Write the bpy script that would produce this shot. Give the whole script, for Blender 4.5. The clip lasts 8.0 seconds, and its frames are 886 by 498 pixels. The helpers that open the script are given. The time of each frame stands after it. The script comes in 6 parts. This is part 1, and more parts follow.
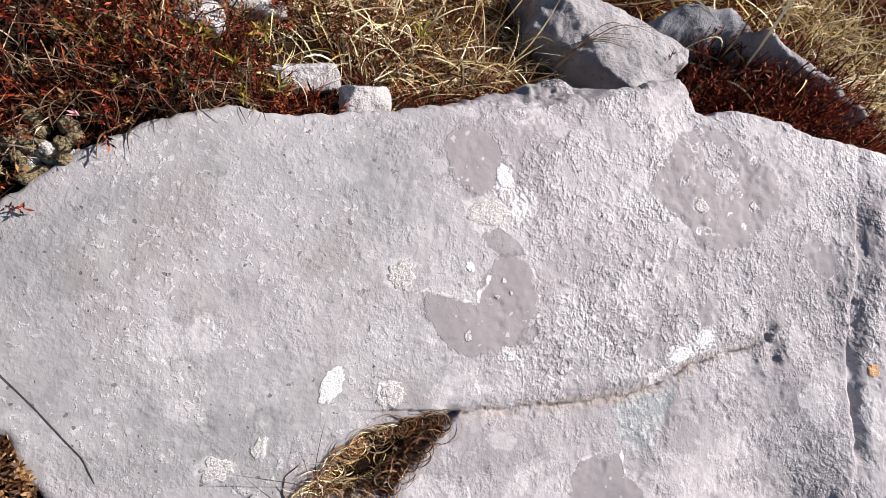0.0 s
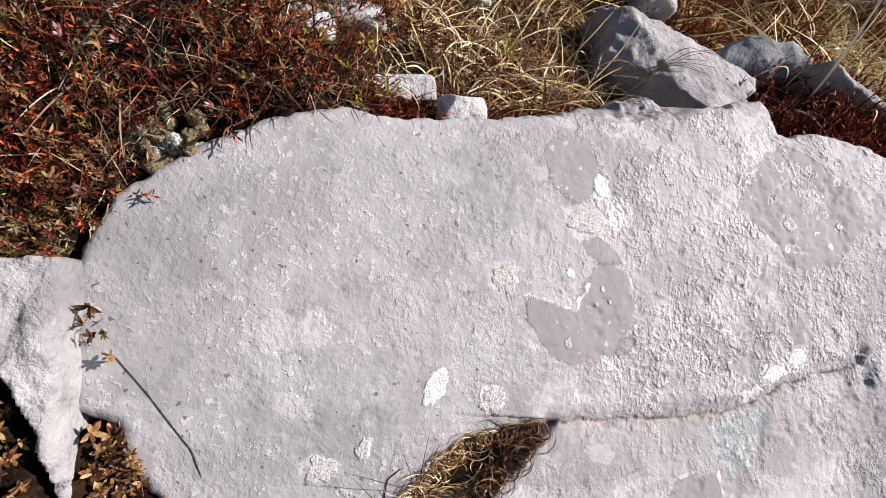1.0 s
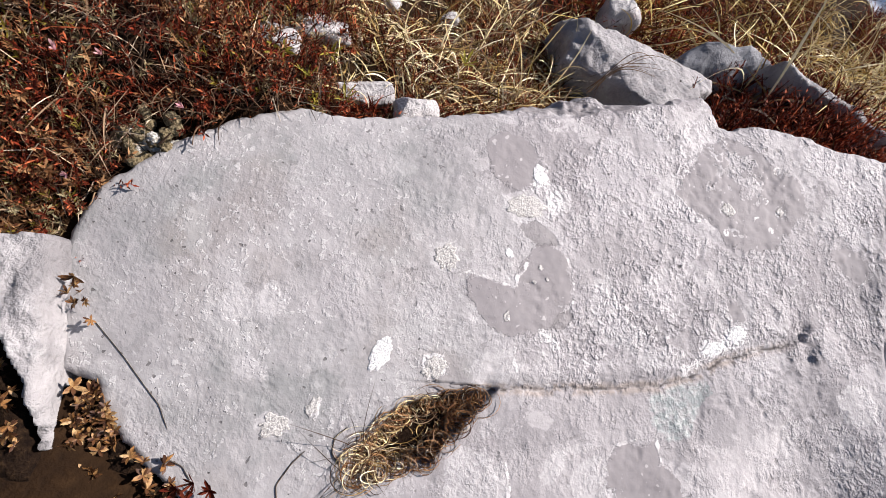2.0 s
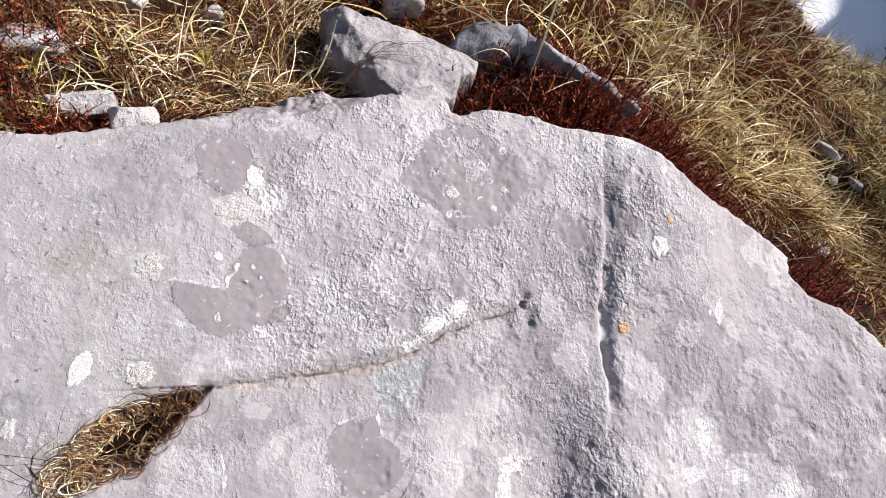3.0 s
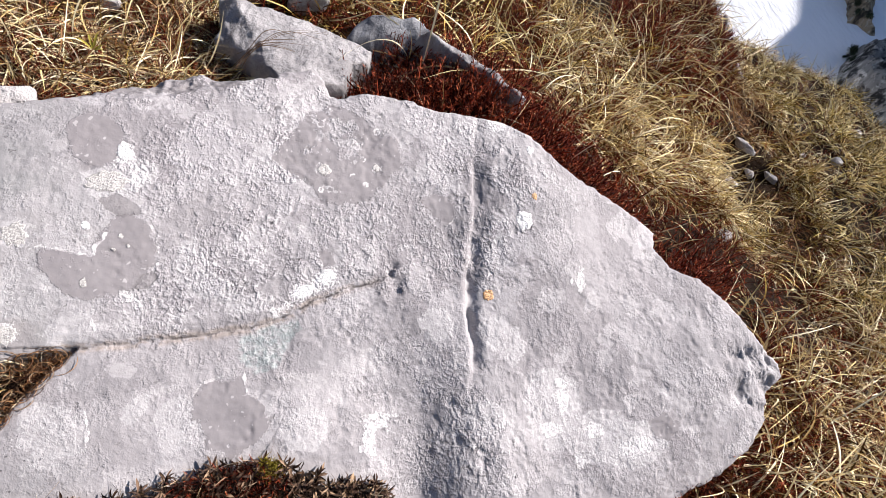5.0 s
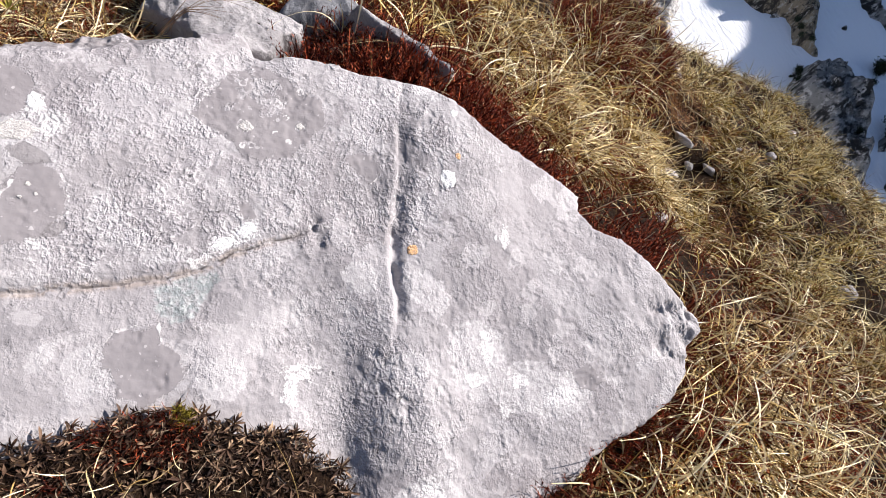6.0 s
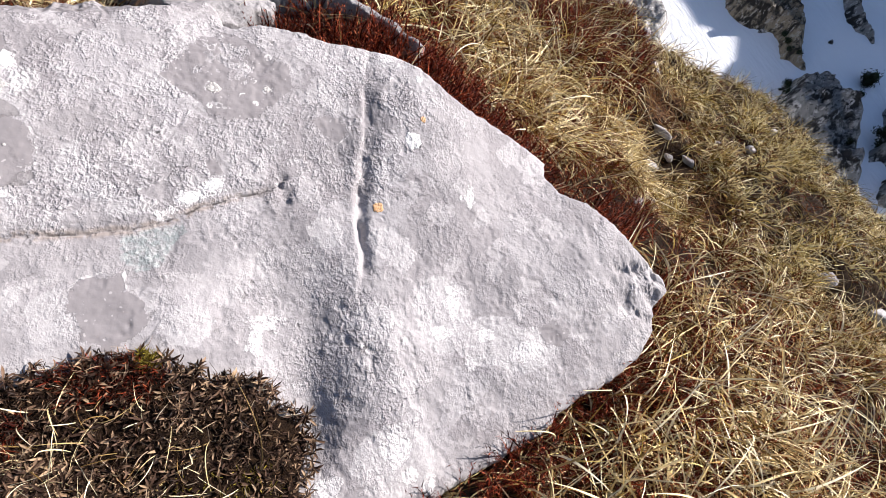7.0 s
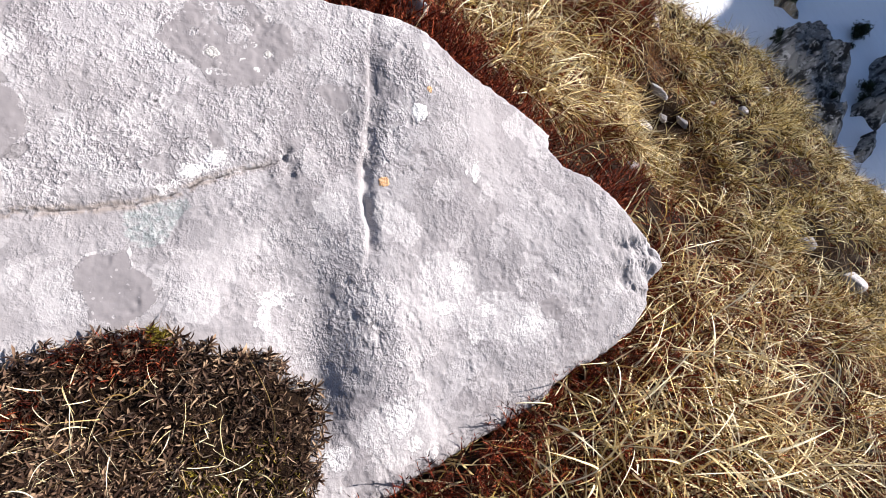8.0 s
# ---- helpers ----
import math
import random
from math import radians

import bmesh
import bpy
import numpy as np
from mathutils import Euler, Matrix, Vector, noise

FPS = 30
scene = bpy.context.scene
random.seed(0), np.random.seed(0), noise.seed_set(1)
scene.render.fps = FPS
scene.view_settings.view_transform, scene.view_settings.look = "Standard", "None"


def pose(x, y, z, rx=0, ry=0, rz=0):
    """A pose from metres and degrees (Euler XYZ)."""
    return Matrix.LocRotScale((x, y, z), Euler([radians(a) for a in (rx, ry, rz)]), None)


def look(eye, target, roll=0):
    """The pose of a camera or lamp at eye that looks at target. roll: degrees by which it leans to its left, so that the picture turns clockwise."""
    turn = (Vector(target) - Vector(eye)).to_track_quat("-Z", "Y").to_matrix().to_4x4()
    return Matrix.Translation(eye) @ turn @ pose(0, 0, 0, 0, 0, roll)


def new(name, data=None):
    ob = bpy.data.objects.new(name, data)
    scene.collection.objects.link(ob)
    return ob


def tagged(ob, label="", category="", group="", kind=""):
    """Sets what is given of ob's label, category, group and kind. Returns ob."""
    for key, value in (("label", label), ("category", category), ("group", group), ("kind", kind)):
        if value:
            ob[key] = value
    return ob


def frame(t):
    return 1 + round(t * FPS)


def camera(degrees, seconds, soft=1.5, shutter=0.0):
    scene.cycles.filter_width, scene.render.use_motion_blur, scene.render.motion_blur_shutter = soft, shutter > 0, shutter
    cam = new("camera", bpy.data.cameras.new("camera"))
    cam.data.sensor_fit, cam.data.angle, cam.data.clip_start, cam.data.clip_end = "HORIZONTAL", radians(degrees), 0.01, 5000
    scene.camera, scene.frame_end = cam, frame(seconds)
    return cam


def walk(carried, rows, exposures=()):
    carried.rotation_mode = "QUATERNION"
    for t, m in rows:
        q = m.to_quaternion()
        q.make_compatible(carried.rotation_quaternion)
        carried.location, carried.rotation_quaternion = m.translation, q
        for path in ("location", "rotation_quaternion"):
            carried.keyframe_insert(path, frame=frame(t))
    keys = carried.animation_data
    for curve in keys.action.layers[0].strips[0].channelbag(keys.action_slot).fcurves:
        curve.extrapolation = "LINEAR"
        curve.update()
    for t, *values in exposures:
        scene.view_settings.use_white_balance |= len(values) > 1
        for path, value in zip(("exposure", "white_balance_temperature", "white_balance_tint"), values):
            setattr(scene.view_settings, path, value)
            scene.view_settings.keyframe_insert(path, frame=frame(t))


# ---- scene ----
cam = camera(82.7, 8.0, soft=0.55)
METRES, EYE, TILT, LEAN, TURN = 1.0, 1.0, -58.0, 0.0, 0.0
ROWS = [
    (0.0, 0.0, 0.0, 0.0, 0.0, 0.0, -0.0),
    (0.5, -0.0801, 0.004, 0.009, -0.43, 0.04, -0.98),
    (1.0, -0.0986, -0.0008, -0.0356, 0.51, 4.2, -1.84),
    (2.5, 0.1139, -0.0469, -0.0824, 1.92, 6.36, 0.94),
    (3.0, 0.2701, -0.0736, -0.0663, -1.74, 3.53, 4.44),
    (3.5, 0.3414, -0.1005, -0.0547, -3.47, 1.73, 5.73),
    (4.0, 0.3681, -0.1151, -0.0675, -3.61, 1.82, 5.14),
    (5.5, 0.4494, -0.1368, -0.1722, -6.26, 4.52, 5.28),
    (6.0, 0.477, -0.1427, -0.2289, -7.49, 5.39, 6.31),
    (6.5, 0.4976, -0.1542, -0.2858, -7.57, 7.21, 6.26),
    (7.0, 0.5151, -0.1557, -0.3301, -7.7, 7.27, 7.2),
    (7.5, 0.5072, -0.1588, -0.3156, -8.2, 4.35, 6.88),
    (8.0, 0.483, -0.1565, -0.2776, -9.86, 0.78, 6.25),
]
BETWEEN = [
    (1.2, look((-0.087, -0.047, 0.979), (-0.152, 1.162, -0.613), -0.4)),
    (2.3, look((0.053, -0.103, 0.997), (-0.066, 1.162, -0.548), -4.1)),
    (5.3, look((0.435, -0.200, 1.032), (0.627, 0.979, -0.571), 3.0)),
]
PATH = [(t, pose(0, 0, EYE, TILT, LEAN, TURN) @ pose(METRES * x, METRES * y, METRES * z, 90 + pitch, roll, yaw)) for t, x, y, z, yaw, pitch, roll in ROWS]
walk(cam, sorted(PATH + BETWEEN, key=lambda row: row[0]),
     exposures=((0.0, 0.77, 6480, 14.5), (2.5, 0.80, 6480, 14.5), (5.5, 0.92, 6450, 14.0), (8.0, 1.01, 6450, 14.0)))

# ---- world, sun, exposure ----
SUN = Vector((0.871, 0.095, 0.475)).normalized()
sky_world = bpy.data.worlds.new("sky")
scene.world = sky_world
sky_world.use_nodes = True
sky_tree = sky_world.node_tree
sky_tree.nodes.clear()
sky_tex = sky_tree.nodes.new("ShaderNodeTexSky")
sky_tex.sky_type = "NISHITA"
sky_tex.sun_disc = False
sky_tex.sun_elevation = math.asin(SUN.z)
sky_tex.sun_rotation = math.atan2(SUN.x, SUN.y)
sky_tex.altitude = 1800
sky_bg = sky_tree.nodes.new("ShaderNodeBackground")
sky_bg.inputs["Strength"].default_value = 0.065
sky_out = sky_tree.nodes.new("ShaderNodeOutputWorld")
sky_tree.links.new(sky_tex.outputs[0], sky_bg.inputs[0])
sky_tree.links.new(sky_bg.outputs[0], sky_out.inputs[0])
sun = new("sun", bpy.data.lights.new("sun", "SUN"))
sun.data.energy = 5.0
sun.data.angle = radians(0.53)
sun.data.color = (1.0, 0.955, 0.9)
sun.matrix_world = look(SUN * 50, (0, 0, 0))


# ---- noise ----
def hash3(ix, iy, iz, seed):
    h = (ix.astype(np.uint32) * np.uint32(374761393) + iy.astype(np.uint32) * np.uint32(668265263)
         + iz.astype(np.uint32) * np.uint32(2147483647) + np.uint32(seed * 974634 + 12345))
    h = (h ^ (h >> np.uint32(13))) * np.uint32(1274126177)
    h = (h ^ (h >> np.uint32(16))) * np.uint32(2246822519)
    h = h ^ (h >> np.uint32(15))
    return (h & np.uint32(0xFFFFFF)).astype(np.float64) / 16777216.0


def vnoise(p, seed=0):
    """Smooth noise from -1 to 1 at points of an array (n, 3)."""
    p = np.asarray(p, float)
    i = np.floor(p).astype(np.int64)
    f = p - i
    f = f * f * f * (f * (f * 6 - 15) + 10)
    out = 0
    for dx in (0, 1):
        for dy in (0, 1):
            for dz in (0, 1):
                wgt = ((f[:, 0] if dx else 1 - f[:, 0]) * (f[:, 1] if dy else 1 - f[:, 1]) * (f[:, 2] if dz else 1 - f[:, 2]))
                out = out + wgt * hash3(i[:, 0] + dx, i[:, 1] + dy, i[:, 2] + dz, seed)
    return out * 2 - 1


def fbm(p, octaves=4, seed=0, gain=0.5):
    p = np.asarray(p, float)
    out, amp, total = 0, 1.0, 0.0
    for k in range(octaves):
        c, n = math.cos(0.6 + 1.1 * k), math.sin(0.6 + 1.1 * k)
        q = np.stack([c * p[:, 0] - n * p[:, 1], n * p[:, 0] + c * p[:, 1], p[:, 2] + 0.21 * p[:, 0]], 1)
        out = out + amp * vnoise(q * 2.03 ** k + 17.3 * k, seed + k)
        total += amp
        amp *= gain
    return out / total


def fbm2(x, y, scale, octaves=4, seed=0, gain=0.5):
    x, y = np.broadcast_arrays(x, y)
    p = np.stack([x.ravel() * scale, y.ravel() * scale, np.full(x.size, 0.37)], 1)
    return fbm(p, octaves, seed, gain).reshape(x.shape)


def sstep(a, b, x):
    t = np.clip((x - a) / (b - a), 0, 1)
    return t * t * (3 - 2 * t)


def gauss(x, y, cx, cy, sx, sy=None):
    return np.exp(-((x - cx) / sx) ** 2 - ((y - cy) / (sy or sx)) ** 2)


def inside(x, y, poly):
    x, y = np.asarray(x, float), np.asarray(y, float)
    hit = np.zeros(x.shape, bool)
    for (x0, y0), (x1, y1) in zip(poly, poly[1:] + poly[:1]):
        if y0 == y1:
            continue
        hit ^= ((y0 > y) != (y1 > y)) & (x < (x1 - x0) * (y - y0) / (y1 - y0) + x0)
    return hit


def line_dist(x, y, pts, closed=False):
    """Distance to a polyline, the signed side of its nearest piece (left is plus) and the way along it, 0 to 1."""
    best = np.full(np.shape(x), 9e9)
    side, along = np.zeros(np.shape(x)), np.zeros(np.shape(x))
    pts2 = list(pts) + ([pts[0]] if closed else [])
    count = len(pts2) - 1
    for k in range(count):
        (x0, y0), (x1, y1) = pts2[k], pts2[k + 1]
        dx, dy = x1 - x0, y1 - y0
        t = np.clip(((x - x0) * dx + (y - y0) * dy) / (dx * dx + dy * dy), 0, 1)
        d = np.hypot(x - x0 - t * dx, y - y0 - t * dy)
        near = d < best
        best = np.where(near, d, best)
        side = np.where(near, np.sign(dx * (y - y0) - dy * (x - x0)), side)
        along = np.where(near, (k + t) / count, along)
    return best, side, along


def poly_sd(x, y, poly):
    d = line_dist(x, y, poly, True)[0]
    return np.where(inside(x, y, poly), d, -d)


# ---- mesh helpers ----
def make_mesh(name, verts, faces, smooth=True):
    """verts (n, 3); faces: arrays (m, 3) or (m, 4), one or a list of them."""
    me = bpy.data.meshes.new(name)
    groups = [f for f in (faces if isinstance(faces, list) else [faces]) if len(f)]
    verts = np.ascontiguousarray(verts, np.float32)
    me.vertices.add(len(verts))
    me.vertices.foreach_set("co", verts.ravel())
    loops = np.concatenate([np.asarray(f, np.int32).ravel() for f in groups])
    sizes = np.concatenate([np.full(len(f), f.shape[1], np.int32) for f in groups])
    me.loops.add(len(loops))
    me.loops.foreach_set("vertex_index", loops)
    me.polygons.add(len(sizes))
    me.polygons.foreach_set("loop_start", np.concatenate([[0], np.cumsum(sizes)[:-1]]).astype(np.int32))
    if smooth:
        me.polygons.foreach_set("use_smooth", np.ones(len(sizes), bool))
    me.update(calc_edges=True)
    return me


def attach(me, name, values):
    a = me.attributes.new(name, "FLOAT", "POINT")
    a.data.foreach_set("value", np.ascontiguousarray(values, np.float32).ravel())


def place(name, me, material, parent=None, label="", category="", group="", kind="", at=None):
    ob = new(name, me)
    if material:
        me.materials.append(material)
    if at is not None:
        ob.matrix_world = at
    if parent:
        ob.parent = parent
    return tagged(ob, label, category, group, kind)


def grid_faces(keep):
    """Quads of a grid of shape (rows, cols), where keep (rows-1, cols-1) is true."""
    r, c = keep.shape[0] + 1, keep.shape[1] + 1
    idx = np.arange(r * c).reshape(r, c)
    q = np.stack([idx[:-1, :-1], idx[:-1, 1:], idx[1:, 1:], idx[1:, :-1]], -1)
    return q[keep]


def compact(verts, faces, *extra):
    used = np.unique(faces)
    remap = np.zeros(len(verts), np.int64)
    remap[used] = np.arange(len(used))
    return (verts[used], remap[faces], *[e[used] for e in extra])


# ---- the slab's own frame: u along it, v up it, w out of it ----
S_O = np.array((0.3, 0.25, 0.457))
S_U = np.array((0.97835, 0.0893, -0.18671))
S_V = np.array((0.0, 0.90212, 0.43148))
S_N = np.array((0.20697, -0.42214, 0.88259))
SLAB = Matrix(((S_U[0], S_V[0], S_N[0], S_O[0]), (S_U[1], S_V[1], S_N[1], S_O[1]), (S_U[2], S_V[2], S_N[2], S_O[2]), (0, 0, 0, 1)))


def to_local(p):
    d = np.asarray(p, float) - S_O
    return np.stack([d @ S_U, d @ S_V, d @ S_N], -1)


def to_world(u, v, w):
    return S_O + np.multiply.outer(u, S_U) + np.multiply.outer(v, S_V) + np.multiply.outer(w, S_N)


OUTLINE = [(-0.735, 0.05), (-0.716, 0.09), (-0.685, 0.121), (-0.64, 0.157), (-0.61, 0.174), (-0.556, 0.196), (-0.525, 0.205), (-0.492, 0.2),
           (-0.424, 0.205), (-0.36, 0.216), (-0.29, 0.236), (-0.225, 0.261), (-0.168, 0.293), (-0.14, 0.279), (-0.085, 0.276), (-0.04, 0.288), (0.004, 0.298), (0.022, 0.286),
           (0.028, 0.256), (0.04, 0.25), (0.06, 0.258), (0.1, 0.26), (0.14, 0.25)]
OUTLINE += [(0.197, 0.229), (0.258, 0.223), (0.3, 0.214), (0.351, 0.187), (0.385, 0.147), (0.447, 0.107), (0.528, 0.065), (0.588, 0.02), (0.577, -0.008),
            (0.594, -0.045), (0.652, -0.074), (0.687, -0.111), (0.727, -0.172), (0.765, -0.222), (0.77, -0.252), (0.737, -0.278), (0.725, -0.318), (0.68, -0.364)]
OUTLINE += [(0.621, -0.392), (0.544, -0.415), (0.469, -0.458), (0.391, -0.483), (0.3, -0.506), (0.209, -0.535), (0.12, -0.56), (0.02, -0.5), (-0.1, -0.4),
            (-0.24, -0.34), (-0.45, -0.28), (-0.58, -0.225), (-0.637, -0.179), (-0.653, -0.162), (-0.672, -0.144), (-0.682, -0.122), (-0.69, -0.103), (-0.708, -0.098), (-0.725, -0.093), (-0.728, -0.03), (-0.735, 0.0)]
CRACK = [(-0.304, -0.099), (-0.249, -0.103), (-0.211, -0.098), (-0.152, -0.098), (-0.096, -0.094), (-0.052, -0.078), (0.011, -0.055), (0.077, -0.038), (0.1, -0.027)]
POCKET = [(-0.294, -0.1), (-0.333, -0.106), (-0.387, -0.115), (-0.419, -0.144), (-0.442, -0.166), (-0.446, -0.194), (-0.416, -0.183), (-0.366, -0.176), (-0.344, -0.148), (-0.317, -0.124)]
GROOVE = [(0.262, 0.225), (0.245, 0.13), (0.238, 0.05), (0.22, -0.03), (0.211, -0.09), (0.213, -0.157), (0.2, -0.21)]


def slab_height(u, v):
    """Height of the slab's face over its plane, and the distance from its outline (plus inside)."""
    sd = poly_sd(u, v, OUTLINE) + 0.004 * fbm2(u, v, 28, 3, 3) + 0.0025 * fbm2(u, v, 110, 2, 5)
    w = 0.03 * gauss(u, v, -0.62, 0.06, 0.28, 0.25) + 0.012 * gauss(u, v, -0.28, 0.06, 0.2, 0.2) + 0.016 * gauss(u, v, 0.34, 0.13, 0.09, 0.1)
    w = w + 0.012 * gauss(u, v, 0.33, 0.02, 0.1, 0.15) + 0.016 * gauss(u, v, 0.235, -0.3, 0.07, 0.14) - 0.022 * gauss(u, v, 0.6, 0.03, 0.12, 0.1)
    w = w + 0.016 * gauss(u, v, 0.66, -0.2, 0.13, 0.12) - 0.018 * gauss(u, v, 0.4, -0.45, 0.3, 0.09) - 0.016 * gauss(u, v, 0.04, 0.28, 0.09, 0.06)
    # a scarp that faces away from the sun, below the groove
    fall = u - 0.192 - 0.05 * (v + 0.2) + 0.010 * fbm2(u, v, 24, 3, 37)
    w = w - 0.0165 * sstep(0.014, -0.07, fall) * sstep(-0.24, -0.09, fall) * sstep(-0.08, -0.2, v) * sstep(-0.47, -0.37, v)
    # hollow beside the moss, below the groove
    w = w - 0.017 * gauss(u, v, 0.112, -0.385, 0.036, 0.09)
    # long swells of the face
    w = w + (0.0022 + 0.0028 * sstep(-0.4, -0.05, u)) * fbm2(u, v, 7, 3, 11) + (0.0003 + 0.0006 * sstep(-0.4, 0.0, u)) * fbm2(u, v, 32, 3, 14)
    # flakes: thin layers broken off with a sharp edge
    w = w - (0.0003 + 0.0006 * sstep(-0.3, 0.0, u)) * (sstep(0.02, 0.05, fbm2(u, v, 13, 4, 17, 0.6)) + sstep(0.12, 0.16, fbm2(u + 0.3, v, 26, 4, 18, 0.6)))
    # rough grain: strong where the stone is weathered, weak on its smooth parts
    rough = 0.3 + 0.6 * fbm2(u, v, 9, 2, 21) + 0.75 * sstep(-0.45, 0.0, u)
    w = w + (0.0007 * fbm2(u, v, 120, 2, 23, 0.6) - 0.0010 * sstep(0.38, 0.66, fbm2(u * 1.15 + v * 0.4, v, 120, 2, 31))) * np.clip(rough, 0.1, 1.3)
    w = w + 0.0016 * gauss(u, v, 0.165, -0.26, 0.05, 0.12) * fbm2(u, v, 110, 3, 34)
    scar = 0.12 * gauss(u, v, 0.16, -0.27, 0.04, 0.09) + 1.3 * gauss(u, v, 0.72, -0.23, 0.05, 0.05) + 0.4 * gauss(u, v, 0.3, 0.15, 0.08, 0.08) + 1.0 * gauss(u, v, -0.2, 0.256, 0.12, 0.014)
    w = w - 0.0032 * scar * sstep(-0.05, 0.45, fbm2(u * 1.3, v * 0.75, 75, 4, 33, 0.65))
    # the lower leaf of stone lies below the upper one along the crack
    ku, kv = u + 0.005 * fbm2(u, v, 22, 3, 45), v + 0.005 * fbm2(u, v, 22, 3, 46) + 0.0015 * fbm2(u, v, 130, 2, 49)
    d, side, along = line_dist(ku, kv, CRACK)
    fade = sstep(1.0, 0.82, along) * sstep(0.16, 0.0, d)
    w = w - 0.0048 * fade * sstep(0.022, -0.002, d * side) * sstep(-0.16, -0.02, d * side)
    width = 0.0018 * (1 + 0.5 * fbm2(u, v, 30, 2, 41)) + 0.003 * sstep(0.3, 0.0, along)
    w = w - 0.005 * np.exp(-(d / np.maximum(width, 0.001)) ** 2) * (0.45 + 0.55 * sstep(0.45, 0.0, along)) * (0.6 + 0.6 * fbm2(u, v, 9, 2, 47))
    w = w - 0.0022 * np.exp(-(d / 0.009) ** 2) * np.abs(fbm2(u, v, 60, 3, 48)) * 1.6 * sstep(1.0, 0.85, along)
    ju, jv = u + 0.011 * fbm2(u, v, 60, 4, 43, 0.6), v + 0.011 * fbm2(u, v, 60, 4, 44, 0.6)
    w = w - 0.009 * gauss(ju, jv, 0.1, -0.026, 0.006, 0.011) - 0.006 * gauss(ju, jv, 0.106, -0.05, 0.010, 0.012)
    # the long groove: a steep wall and a gentler one
    d, side, along = line_dist(u, v, GROOVE)
    x = -d * side
    deep = (0.0062 + 0.0058 * sstep(0.33, 0.42, along) * sstep(0.98, 0.72, along)) * (1 - 0.5 * np.exp(-((along - 0.62) / 0.035) ** 2))
    deep = deep * np.clip(0.9 + 0.9 * fbm2(u, v, 17, 2, 51), 0.5, 1.3)
    x = x + 0.004 * fbm2(u, v, 40, 3, 54)
    trough = np.where(x > 0, np.exp(-(x / 0.005) ** 2), np.exp(-(x / 0.0125) ** 2))
    w = w - deep * 0.8 * trough * (1 + 0.5 * fbm2(u, v, 60, 3, 53)) + 0.002 * np.exp(-((x - 0.014) / 0.010) ** 2) * sstep(0.95, 0.7, along) * sstep(0.25, 0.4, along)
    # pits and chips at the tip and on the ridge
    for cu, cv, r, h in ((0.672, -0.203, 0.013, 0.011), (0.708, -0.208, 0.014, 0.016), (0.668, -0.268, 0.014, 0.010), (0.69, -0.288, 0.010, 0.009), (0.732, -0.262, 0.016, 0.014), (0.748, -0.22, 0.012, 0.014), (0.645, -0.225, 0.010, 0.005),
                         (0.725, -0.238, 0.010, -0.006), (0.69, -0.24, 0.012, -0.009), (0.715, -0.302, 0.012, 0.008), (0.63, -0.185, 0.008, 0.004), (0.654, -0.105, 0.008, 0.004), (0.209, -0.301, 0.009, 0.006), (0.2, -0.29, 0.006, 0.004),
                         (0.032, -0.125, 0.003, 0.005), (-0.435, 0.116, 0.002, 0.004), (0.025, 0.173, 0.014, 0.003), (0.08, 0.17, 0.012, 0.004), (-0.15, 0.08, 0.003, 0.004), (0.167, -0.217, 0.007, 0.004), (0.142, -0.17, 0.008, 0.003)):
        w = w - 0.75 * h * gauss(ju, jv, cu, cv, r)
    # the back of the upper edge breaks away in a rough bevel
    crest = line_dist(u, v, [(-0.4, 0.213), (-0.3, 0.221), (-0.2, 0.231), (-0.13, 0.252), (-0.06, 0.272)])
    back = crest[0] * crest[1] * (u > -0.4) * (u < -0.05)
    w = w - 0.75 * np.clip(back, 0, 1) * (1 + 0.5 * fbm2(u, v, 45, 3, 71)) + 0.006 * sstep(0.0, 0.012, back) * fbm2(u, v, 42, 4, 73, 0.62)
    # rounded lip, then the steep side
    r = 0.010 + 0.006 * fbm2(u, v, 13, 2, 81)
    t = np.clip(sd / r, 0, 1)
    w = w - r * (1 - np.sqrt(1 - (1 - t) ** 2)) + np.minimum(sd, 0) * 7
    # the pocket that the moss fills
    pk = poly_sd(u, v, POCKET) + 0.003 * fbm2(u, v, 50, 2, 91)
    w = w - 0.05 * sstep(-0.004, 0.016, pk)
    return w, sd


# ---- the ground ----
def edge_line(x, y):
    """How far a point lies short of the brink of the near slope (minus: past it)."""
    q = 0.55 * x + 0.83 * y
    p = 0.83 * x - 0.55 * y
    return 3.25 - q + 0.34 * gauss(p, 0, 1.5, 1, 0.5, 9) - 0.12 * gauss(p, 0, 2.2, 1, 0.3, 9) + 0.10 * np.sin(p * 5.1) - 0.5 * gauss(p, 0, 0.45, 1, 0.3, 9)


FAR_Z = -27.0


def far_height(x, y):
    z = FAR_Z + 0.13 * (x - 55) + 0.20 * (y - 55) + 1.6 * fbm2(x, y, 0.022, 3, 5) + 0.15 * fbm2(x, y, 0.25, 3, 6)
    # an unseen rib towards the sun, added to throw its shadow over the bowl
    crest = 23.0 + 3 * fbm2(y, y * 0, 0.09, 3, 8) + 3.2 * sstep(55.5, 52.0, y)
    return z + crest * np.exp(-((x - 104) / 13) ** 2) * sstep(23, 31, y)


